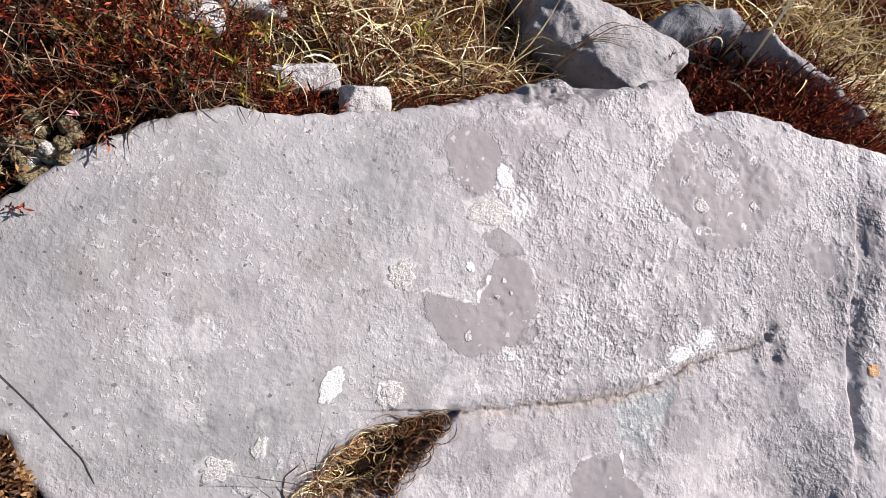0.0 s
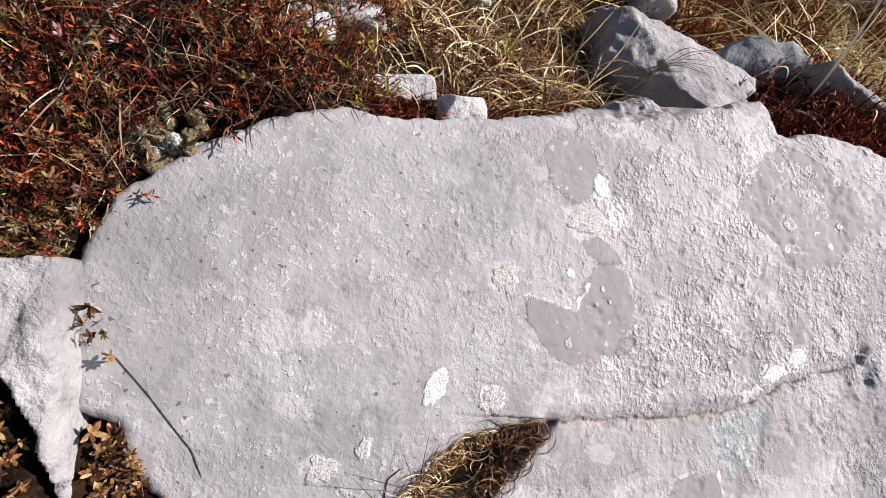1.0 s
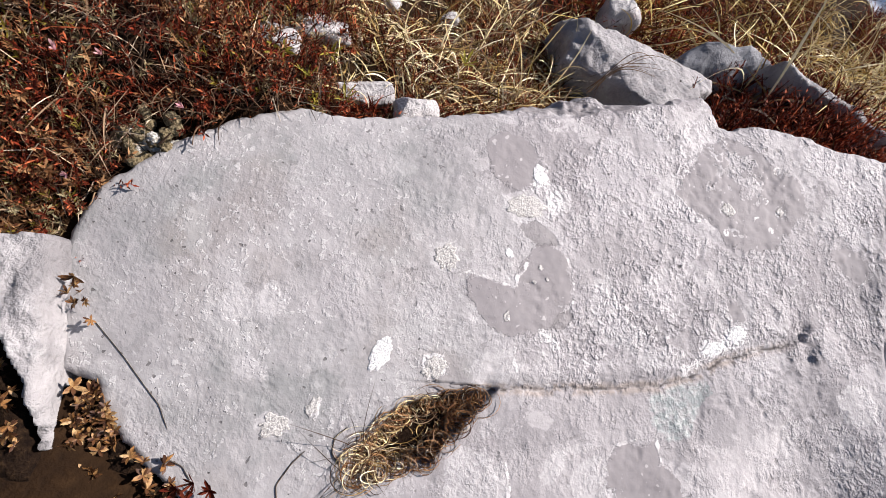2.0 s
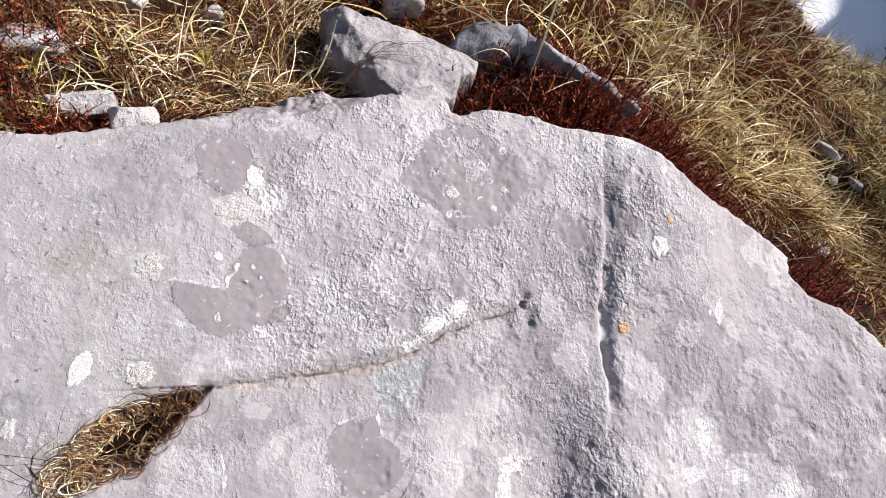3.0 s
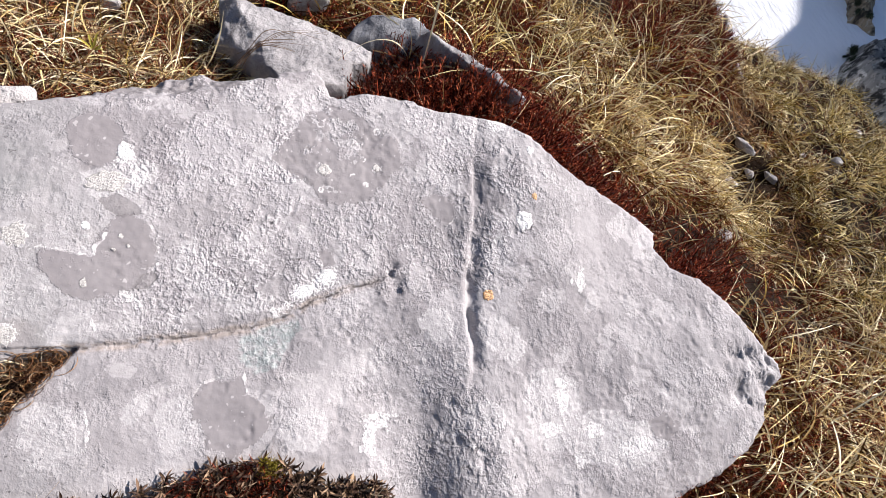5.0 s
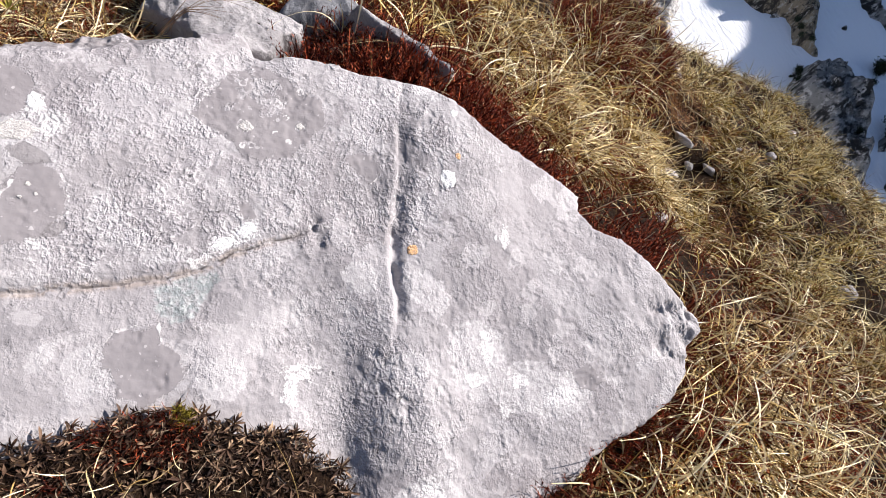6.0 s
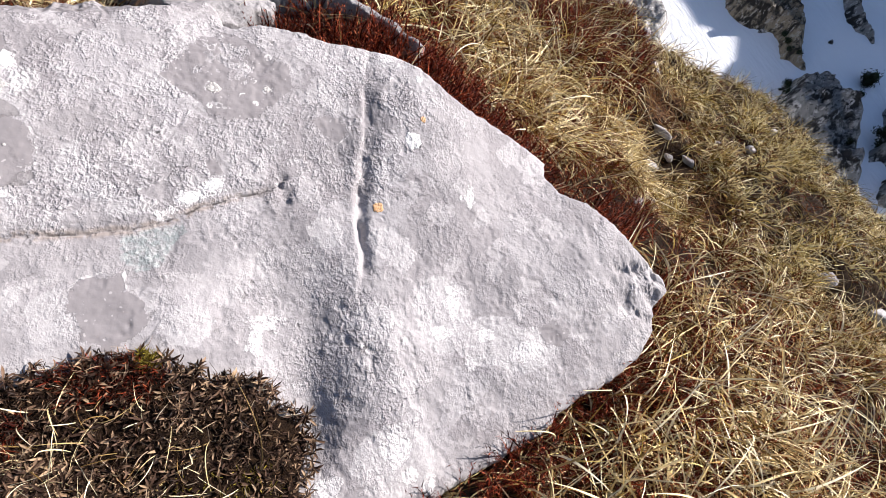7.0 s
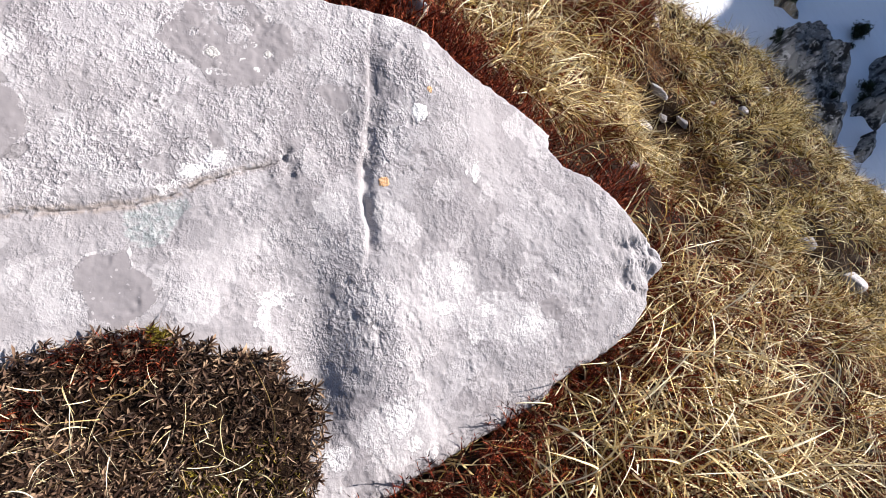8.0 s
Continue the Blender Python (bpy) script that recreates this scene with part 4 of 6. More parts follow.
block_stone("pebble", (-0.39, 0.237, -0.034), (0.027, 0.019, 0.016), (22, 12, 9), M_PALE, "small squared white stone on the slab's edge", 61)
block_stone("pebble", (-0.457, 0.271, -0.057), (0.036, 0.016, 0.018), (20, 6, 10), M_PALE, "small flat pale stone behind the slab's edge", 64)
for k, (x, y, lift, size, turn, mat, text) in enumerate((
        (1.535, 0.79, 0.02, (0.05, 0.04, 0.045), (20, 0, 30), M_STONE, "small grey stone in dry grass"),
        (1.37, 0.63, 0.0, (0.04, 0.03, 0.02), (0, 0, 60), M_STONE, "small half-buried stone in dry grass"),
        (1.70, 1.06, 0.01, (0.05, 0.03, 0.018), (0, 20, -10), M_PALE, "pale stone in a small heap"),
        (1.80, 1.085, 0.015, (0.034, 0.024, 0.016), (10, 25, 20), M_PALE, "pale stone in a small heap"),
        (1.88, 1.06, 0.01, (0.045, 0.02, 0.016), (0, 28, -25), M_STONE, "grey stone in a small heap"),
        (1.775, 1.16, 0.03, (0.02, 0.06, 0.018), (0, 25, 15), M_PALE, "pale stone at the foot of a bank"),
        (1.95, 1.62, 0.03, (0.028, 0.08, 0.025), (0, 25, -10), M_PALE, "pale stone at the foot of a bank"),
        (2.03, 1.92, 0.03, (0.05, 0.12, 0.06), (0, 0, -20), M_STONE, "pale stone at the foot of a bank"),
        (2.32, 0.54, 0.02, (0.05, 0.04, 0.045), (0, 30, 0), M_STONE, "grey stone in a hollow of the slope"),
        # dark stone added where the hollow has only a dark hole
        (2.42, 0.47, 0.0, (0.07, 0.04, 0.03), (0, 25, 40), M_SHADED, "dark stone put in for the shade of a hole in the slope"),
        (2.52, 0.38, 0.015, (0.09, 0.06, 0.03), (0, 27, 15), M_PALE, "flat pale stone in a hollow of the slope"),
        (2.35, 1.23, 0.02, (0.03, 0.02, 0.02), (0, 25, 0), M_PALE, "small pale stone on the grassy slope"),
        (2.12, 1.2, 0.02, (0.035, 0.015, 0.012), (0, 25, 40), M_PALE, "small pale stone on the grassy slope"),
        (3.0, 1.72, 0.03, (0.03, 0.03, 0.025), (0, 25, 0), M_PALE, "small pale stone on the grassy slope"),
        (-0.22, 0.545, 0.01, (0.045, 0.03, 0.02), (0, 15, 20), M_PALE, "pale stone half hidden under grass"),
        (-0.26, 0.49, 0.01, (0.03, 0.025, 0.018), (0, 15, -20), M_PALE, "pale stone half hidden under grass"),
        (-0.06, 0.765, 0.012, (0.018, 0.015, 0.014), (0, 0, 0), M_PALE, "small pale pebble in straw"),
        (-0.15, 0.71, 0.012, (0.018, 0.015, 0.014), (0, 0, 40), M_PALE, "small pale pebble in straw"),
        (0.77, 0.575, 0.03, (0.016, 0.02, 0.012), (0, 20, 10), M_PALE, "small pale stone among heather"),
        (0.26, 0.9, 0.05, (0.05, 0.04, 0.05), (0, 0, 0), M_PALE, "white stone behind the broken block"))):
    boulder("stone", (x, y, on_ground(x, y, lift)), size, turn, mat, text, 80 + k, 10, 0.1, 4, boxy=k % 2 == 0)


# ---- strands and leaves ----
def settle(p, clear=0.003):
    """Lift points that lie under the ground or in the slab."""
    flat = p.reshape(-1, 3)
    z = ground_height(flat[:, 0], flat[:, 1]) + clear
    flat[:, 2] = np.maximum(flat[:, 2], z)
    l = to_local(flat)
    i = np.clip(np.searchsorted(sv, l[:, 1]), 0, len(sv) - 1)
    j = np.clip(np.searchsorted(su, l[:, 0]), 0, len(su) - 1)
    box = (l[:, 0] > su[0]) & (l[:, 0] < su[-1]) & (l[:, 1] > sv[0]) & (l[:, 1] < sv[-1])
    low = box & (SSD[i, j] > -0.004) & (l[:, 2] < SW[i, j] + clear) & (l[:, 2] > -0.2)
    l[low, 2] = SW[i, j][low] + clear
    flat[low] = to_world(l[low, 0], l[low, 1], l[low, 2])
    return flat.reshape(p.shape)


def over_slab(paths, far_in=0.004):
    """Which strands reach in over the slab's face."""
    l = to_local(paths.reshape(-1, 3))
    i = np.clip(np.searchsorted(sv, l[:, 1]), 0, len(sv) - 1)
    j = np.clip(np.searchsorted(su, l[:, 0]), 0, len(su) - 1)
    return (SSD[i, j] > far_in).reshape(paths.shape[:2]).any(1)


BARE = [(-0.155, 0.475, 0.04), (-0.098, 0.439, 0.03), (-0.172, 0.505, 0.04), (0.5, 0.69, 0.022), (0.55, 0.665, 0.022), (0.6, 0.635, 0.022), (0.64, 0.61, 0.02), (0.665, 0.585, 0.018), (-0.355, 0.305, 0.045), (-0.32, 0.30, 0.03), (2.34, 0.5, 0.13), (2.5, 0.39, 0.11), (1.8, 1.07, 0.11), (1.54, 0.78, 0.05), (1.775, 1.16, 0.06), (1.95, 1.62, 0.05), (2.03, 1.92, 0.08)]


def grow(rng, base, heading, length, droop, curl, segs, resting=True, wild=0.25):
    """Paths (n, segs+1, 3) of strands that rise from base along heading, bend down by droop and wander by curl."""
    n = len(base)
    d = heading / np.linalg.norm(heading, axis=1)[:, None]
    bend = rng.normal(size=(n, 3)) * np.reshape(curl, (-1, 1))
    pts = [base.copy()]
    stepl = (length / segs)[:, None]
    for k in range(segs):
        d = d + (bend + np.array((0, 0, -1.0)) * np.reshape(droop, (-1, 1)) + rng.normal(size=(n, 3)) * wild) / segs
        d /= np.linalg.norm(d, axis=1)[:, None]
        p = pts[-1] + d * stepl
        if resting:
            p = settle(p)
        pts.append(p)
    return np.stack(pts, 1)


def ribbons(rng, paths, width, fold=0.0, tip=0.15):
    n, k, _ = paths.shape
    tang = np.gradient(paths, axis=1)
    tang /= np.linalg.norm(tang, axis=2)[:, :, None] + 1e-9
    ref = rng.normal(size=(n, 1, 3))
    side = np.cross(tang, ref)
    side /= np.linalg.norm(side, axis=2)[:, :, None] + 1e-9
    t = np.linspace(0, 1, k)
    shape = np.minimum(1, (1 - t) * 2.2 + tip) * np.minimum(1, 0.6 + t * 2)
    half = np.reshape(width, (-1, 1, 1)) * 0.5 * shape[None, :, None]
    if fold:
        up = np.cross(side, tang)
        verts = np.stack([paths - side * half, paths + up * half * fold, paths + side * half], 2)
        c = 3
    else:
        verts = np.stack([paths - side * half, paths + side * half], 2)
        c = 2
    i = np.arange(n)[:, None, None] * (k * c) + np.arange(k - 1)[None, :, None] * c + np.arange(c - 1)[None, None, :]
    faces = np.stack([i, i + 1, i + c + 1, i + c], -1).reshape(-1, 4)
    return verts.reshape(-1, 3), faces


def scatter(rng, verts, faces, at, axis, size):
    """Copies of one small shape at points, its z turned along axis, joined into arrays."""
    n = len(at)
    z = axis / np.linalg.norm(axis, axis=1)[:, None]
    x = np.cross(rng.normal(size=(n, 3)), z)
    x /= np.linalg.norm(x, axis=1)[:, None]
    y = np.cross(z, x)
    s = np.reshape(size, (-1, 1, 1))
    out = (verts[None, :, 0, None] * x[:, None] + verts[None, :, 1, None] * y[:, None] + verts[None, :, 2, None] * z[:, None]) * s + at[:, None]
    f = faces[None] + (np.arange(n) * len(verts))[:, None, None]
    return out.reshape(-1, 3), f.reshape(-1, faces.shape[1])


def join(*pieces):
    vs, fs, at = [], [], 0
    for v, f in pieces:
        vs.append(v)
        fs.append(f + at)
        at += len(v)
    return np.concatenate(vs), np.concatenate(fs)


def sprinkle(rng, poly, count, clumps=0.0, scale=9.0, gap=0.004):
    """Points on the ground within a polygon, clear of the slab."""
    p = np.array(poly)
    out = np.zeros((0, 2))
    while len(out) < count:
        c = rng.uniform(p.min(0), p.max(0), (count * 3, 2))
        ok = inside(c[:, 0], c[:, 1], list(poly))
        if clumps:
            ok &= rng.uniform(size=len(c)) < np.clip(0.5 + clumps * 1.6 * fbm2(c[:, 0], c[:, 1], scale, 2, 7), 0.02, 1)
        c = c[ok]
        l = to_local(np.column_stack([c, ground_height(c[:, 0], c[:, 1])]))
        i = np.clip(np.searchsorted(sv, l[:, 1]), 0, len(sv) - 1)
        j = np.clip(np.searchsorted(su, l[:, 0]), 0, len(su) - 1)
        ok = SSD[i, j] < -gap
        for hx, hy, hr in BARE:
            ok &= np.hypot(c[:, 0] - hx, c[:, 1] - hy) > hr
        c = c[ok]
        out = np.concatenate([out, c])
    out = out[:count]
    return np.column_stack([out, ground_height(out[:, 0], out[:, 1])])


DOWNHILL = np.array((0.80, -0.25, -0.30))


def grass(name, label, seed, poly, count, length, width, material, lean=0.6, droop=1.6, curl=0.7, segs=7, clumps=0.5, up=0.9, fold=0.5, tufts=0, tuft=0.018, resting=True, fall=DOWNHILL, gap=0.004, avoid=True):
    rng = np.random.default_rng(seed)
    if tufts:
        hearts = sprinkle(rng, poly, tufts, clumps, 9.0, gap)
        pick = rng.integers(0, tufts, count)
        off = rng.normal(size=(count, 2)) * tuft
        xy = hearts[pick, :2] + off
        base = np.column_stack([xy, ground_height(xy[:, 0], xy[:, 1])])
        out = np.column_stack([off * (0.4 / tuft), np.zeros(count)])
    else:
        base = sprinkle(rng, poly, count, clumps, 9.0, gap)
        out = rng.normal(size=(count, 3)) * 0.5
    heading = np.array((0, 0, up)) + np.array(fall) * lean + out * np.array((1, 1, 0.3)) + rng.normal(size=(count, 3)) * 0.25
    ln = length * rng.uniform(0.45, 1.25, count)
    paths = grow(rng, base, heading, ln, droop * rng.uniform(0.5, 1.4, count), curl, segs, resting)
    if avoid:
        paths = paths[~over_slab(paths)]
    v, f = ribbons(rng, paths, width * rng.uniform(0.6, 1.3, len(paths)), fold)
    return place(name, make_mesh(name, v, f), material, label=label, category="grass", kind="stuff")


def needle_sprig(rng, leaves=16, stem=1.0, leaf=0.2, thin_=0.014):
    """A unit-long sprig along z: a thin stem with short leaves all round."""
    path = np.zeros((1, 4, 3))
    path[0, :, 2] = np.linspace(0, stem, 4)
    path[0, :, 0] = 0.08 * np.sin(np.linspace(0, 2.0, 4))
    sv_, sf_ = ribbons(rng, path, np.array([0.035]))
    vs, fs = [sv_], [np.concatenate([sf_[:, :3], sf_[:, [0, 2, 3]]])]
    at = len(sv_)
    for k in range(leaves):
        t = 0.2 + 0.8 * k / leaves
        a = k * 2.4
        o = np.array((0.08 * math.sin(2.0 * t), 0, t))
        d = np.array((math.cos(a), math.sin(a), 1.1 - 0.3 * t))
        d /= np.linalg.norm(d)
        s = np.cross(d, (0, 0, 1.0))
        s /= np.linalg.norm(s)
        e = leaf * rng.uniform(0.7, 1.2)
        if thin_ == 0.014:
            vs.append(np.array([o + d * e * 0.15 - s * thin_, o + d * e * 0.3 + s * thin_, o + d * e]))
            fs.append(np.array([[0, 1, 2]]) + at)
            at += 3
            continue
        vs.append(np.array([o - s * 0.008, o + d * e * 0.5 - s * thin_, o + d * e, o + d * e * 0.5 + s * thin_]))
        fs.append(np.array([[0, 1, 2], [0, 2, 3]]) + at)
        at += 4
    return np.concatenate(vs), np.concatenate(fs)


def leaf_rosette(rng, leaves=9, long=1.0, wide=0.28, rise=0.6, curl=-0.4):
    """A tuft of pointed leaves round z, each folded along its rib."""
    vs, fs, at = [], [], 0
    for k in range(leaves):
        a = k * 2.4 + rng.uniform(-0.3, 0.3)
        e = long * rng.uniform(0.7, 1.1)
        o = np.array((math.cos(a), math.sin(a), 0.0))
        s = np.array((-math.sin(a), math.cos(a), 0.0))
        r = rise * rng.uniform(0.5, 1.5)
        rows = []
        for t, wv in ((0.0, 0.3), (0.35, 0.9), (0.7, 0.85), (1.0, 0.08)):
            c = o * e * t * 0.9 + np.array((0, 0, e * (r * t + curl * t * t)))
            rows += [c - s * wide * wv * 0.5 * e, c - np.array((0, 0, 0.06 * e * wv)), c + s * wide * wv * 0.5 * e]
        vs.append(np.array(rows))
        for q in range(3):
            for c in range(2):
                fs.append([at + q * 3 + c, at + q * 3 + c + 1, at + q * 3 + c + 4, at + q * 3 + c + 3])
        at += 12
    return np.concatenate(vs), np.array(fs)


def sprigs(name, label, seed, poly, count, size, material, category="heather", clumps=0.4, lean=0.2, spread_=0.5, leaves=16, leaf=0.2, lift=0.0, thin_=0.014):
    rng = np.random.default_rng(seed)
    kinds = [needle_sprig(rng, leaves, 1.0, leaf, thin_) for _ in range(3)]
    parts_ = []
    for kv, kf in kinds:
        at = sprinkle(rng, poly, count // 3, clumps)
        at[:, 2] += lift * rng.uniform(0, 1, len(at))
        axis = np.array((0, 0, 1.0)) + DOWNHILL * lean + rng.normal(size=(len(at), 3)) * spread_
        axis[:, 2] = np.abs(axis[:, 2])
        parts_.append(scatter(rng, kv, kf, at, axis, size * rng.uniform(0.5, 1.25, len(at))))
    v, f = join(*parts_)
    return place(name, make_mesh(name, v, f), material, label=label, category=category, kind="stuff")


Z_SHRUB = [(-0.75, 0.12), (-0.2, 0.25), (-0.1, 0.45), (-0.2, 0.6), (-0.35, 0.85), (-0.75, 0.85)]
Z_STRAW = [(-0.22, 0.4), (0.12, 0.5), (0.22, 0.58), (0.12, 0.72), (0.1, 0.95), (-0.35, 0.95), (-0.22, 0.62)]
Z_BEHIND = [(0.1, 0.82), (0.3, 0.85), (0.5, 0.82), (0.7, 0.8), (0.85, 1.2), (1.3, 1.9), (0.2, 2.0), (-0.2, 1.1), (0.05, 0.95)]
Z_HEATH = [(0.3, 0.5), (0.38, 0.74), (0.5, 0.78), (0.62, 0.68), (0.7, 0.65), (0.85, 0.67), (1.0, 0.61), (1.12, 0.53), (1.23, 0.43), (1.2, 0.36), (1.05, 0.3), (0.9, 0.2)]
Z_GOLD = [(0.5, 0.84), (0.7, 0.67), (0.85, 0.69), (1.0, 0.63), (1.14, 0.54), (1.28, 0.46), (1.5, 0.7), (1.68, 1.1), (1.35, 1.12), (1.2, 1.45), (0.8, 1.3)]
Z_RED = [(1.25, 1.1), (1.6, 1.15), (1.95, 1.7), (2.0, 2.3), (1.45, 1.9), (1.2, 1.45)]
Z_HILL = [(1.45, 0.6), (1.75, 1.1), (1.95, 1.8), (2.1, 2.6), (3.2, 2.4), (4.6, 1.4), (4.8, 0.2), (2.4, -0.4), (1.9, 0.0)]
Z_LONG = [(0.9, 0.3), (1.2, 0.2), (1.32, 0.5), (1.9, 0.55), (2.3, 0.2), (2.2, -0.8), (0.4, -0.8), (0.4, -0.2), (0.6, -0.05)]
Z_LONG_OUT = [(1.05, -0.25), (1.15, 0.15), (1.35, 0.45), (1.9, 0.55), (2.3, 0.2), (2.2, -0.8), (0.9, -0.8)]
Z_UNDER = [(0.35, -0.2), (0.6, -0.05), (0.8, 0.0), (1.0, 0.1), (1.15, 0.22), (1.27, 0.3), (1.25, 0.0), (1.0, -0.3), (0.35, -0.45)]
Z_MAT = [(-0.12, -0.03), (0.2, 0.06), (0.38, 0.0), (0.45, -0.05), (0.46, -0.35), (-0.15, -0.35)]

# ---- vegetation round the slab ----
def soil_material():
    n = Nodes("leaf_litter")
    fine = n.noise(150, 5, 0.7)
    base = n.ramp(fine, (0.35, (0.008, 0.005, 0.004)), (0.55, (0.022, 0.013, 0.008)), (0.72, (0.065, 0.038, 0.02)))
    return n.finish(base, 0.95, n.bump(fine, 0.01, 0.9), specular=0.04)


M_LITTER = soil_material()


def mound(name, outline, w0, height, label, category, seed):
    """A low cushion of litter on the slab's plane."""
    o = np.array(outline)
    U, V = np.meshgrid(np.arange(o[:, 0].min() - 0.01, o[:, 0].max() + 0.01, 0.005), np.arange(o[:, 1].min() - 0.01, o[:, 1].max() + 0.01, 0.005))
    sd = poly_sd(U, V, outline) + 0.004 * fbm2(U, V, 60, 3, seed)
    face = slab_height(U, V)[0] if w0 is None else w0
    w = np.maximum(face, -0.06) - 0.03 + (height + 0.03) * sstep(-0.006, 0.02, sd) + 0.005 * fbm2(U, V, 55, 3, seed + 2)
    ok = np.minimum.reduce([sd[:-1, :-1], sd[1:, :-1], sd[:-1, 1:], sd[1:, 1:]]) > -0.008
    vv, ff = compact(np.stack([U, V, w], -1).reshape(-1, 3), grid_faces(ok))
    return place(name, make_mesh(name, vv, ff), M_LITTER, label=label, category=category, kind="stuff", at=SLAB)


def on_slab(rng, poly, count, lift, out=0.0):
    """World points over a polygon of the slab's plane, raised by lift."""
    p = np.array(poly)
    c = np.zeros((0, 2))
    while len(c) < count:
        q = rng.uniform(p.min(0) - out, p.max(0) + out, (count * 3, 2))
        c = np.concatenate([c, q[poly_sd(q[:, 0], q[:, 1], list(poly)) > -out]])
    c = c[:count]
    return settle(to_world(c[:, 0], c[:, 1], lift(c[:, 0], c[:, 1])), 0.008)


MAT = [(-0.42, -0.275), (-0.3, -0.272), (-0.262, -0.28), (-0.215, -0.272), (-0.175, -0.264), (-0.125, -0.263), (-0.083, -0.254), (-0.047, -0.28), (0.012, -0.302), (0.064, -0.32), (0.073, -0.346),
       (0.115, -0.37), (0.12, -0.41), (0.108, -0.455), (0.095, -0.52), (0.06, -0.68), (-0.45, -0.68)]
mound("litter_mat", MAT, None, 0.012, "dark mat of dead leaves lying on the slab", "plant litter", 5)
mound("pocket_litter", POCKET, -0.03, 0.018, "brown litter filling a pocket in the slab", "plant litter", 6)


def litter_leaves():
    rng = np.random.default_rng(11)
    pieces = []
    for k in range(4):
        v, f = leaf_rosette(rng, 7, 1.0, 0.13 + 0.03 * k, 0.5 + 0.25 * k, -0.3 - 0.2 * k)
        at = on_slab(rng, MAT, 1000, lambda u, v_: np.maximum(slab_height(u, v_)[0], -0.06) + 0.009, 0.004)
        keep_ = to_local(at)[:, 1] > -0.66
        at = at[keep_]
        axis = S_N + rng.normal(size=(len(at), 3)) * 0.55
        pieces.append(scatter(rng, v, f, at, axis, rng.uniform(0.009, 0.021, len(at))))
    v, f = join(*pieces)
    return place("dead_leaves", make_mesh("dead_leaves", v, f), M_DEAD, label="dark withered leaf rosettes packed into a mat", category="dead leaves", kind="stuff")


litter_leaves()


def slab_strands(name, label, seed, poly, count, length, width, material, droop=1.0, lift=0.0, curl=0.9, bias=(0, 0, 0), out=0.0, category="grass", segs=8):
    rng = np.random.default_rng(seed)
    base = on_slab(rng, poly, count, lambda u, v: np.maximum(slab_height(u, v)[0], -0.03) + 0.008 + lift, out)
    heading = S_N * 0.7 + rng.normal(size=(count, 3)) * 0.6 + np.array(bias)
    paths = grow(rng, base, heading, length * rng.uniform(0.4, 1.3, count), droop * rng.uniform(0.4, 1.4, count), curl, segs)
    v, f = ribbons(rng, paths, width * rng.uniform(0.6, 1.3, count), 0.5)
    return place(name, make_mesh(name, v, f), material, label=label, category=category, kind="stuff")


MAT_LOW = [(-0.42, -0.31), (-0.2, -0.3), (-0.05, -0.34), (0.05, -0.42), (0.08, -0.5), (0.05, -0.68), (-0.45, -0.68)]
slab_strands("mat_straw", "straw blades strewn over the dark leaf mat", 21, MAT_LOW, 750, 0.06, 0.0012, M_STRAW, curl=1.5)
slab_strands("mat_blades", "long pale grass blades lying across the leaf mat", 28, MAT_LOW, 20, 0.19, 0.0024, M_STRAW, 1.6, 0.01, 1.8, segs=14)
slab_strands("mat_twigs", "thin dry stalks among the dead leaves", 22, MAT, 2600, 0.03, 0.0012, M_TWIG, 0.5, curl=1.6, segs=5)
slab_strands("mat_moss", "reddish and yellow moss tips on the leaf mat", 23, [(-0.19, -0.272), (-0.09, -0.258), (-0.05, -0.29), (-0.07, -0.32), (-0.16, -0.315)], 1600, 0.016, 0.0012, M_RED, 0.2, 0.0, 0.4, category="moss", segs=4)
slab_strands("mat_red_patch", "rust-red sprigs on the leaf mat", 30, [(-0.3, -0.32), (-0.2, -0.32), (-0.2, -0.38), (-0.3, -0.4)], 900, 0.02, 0.0014, M_RED, 0.2, 0.0, 1.0, category="moss", segs=4)
slab_strands("moss_tuft", "yellow-green moss tuft at the mat's edge", 24, [(-0.085, -0.257), (-0.06, -0.268), (-0.068, -0.282), (-0.09, -0.275)], 700, 0.011, 0.0013, M_MOSS, 0.1, 0.0, 0.5, category="moss", segs=4)
slab_strands("mat_moss_low", "yellow-green moss between straw", 25, [(-0.05, -0.42), (0.07, -0.42), (0.09, -0.5), (-0.05, -0.56)], 1500, 0.012, 0.0013, M_MOSS, 0.1, -0.004, 0.5, category="moss", segs=4)
POCKET_IN = [(-0.31, -0.108), (-0.335, -0.112), (-0.385, -0.121), (-0.415, -0.148), (-0.437, -0.168), (-0.44, -0.19), (-0.416, -0.18), (-0.37, -0.172), (-0.347, -0.145), (-0.325, -0.124)]


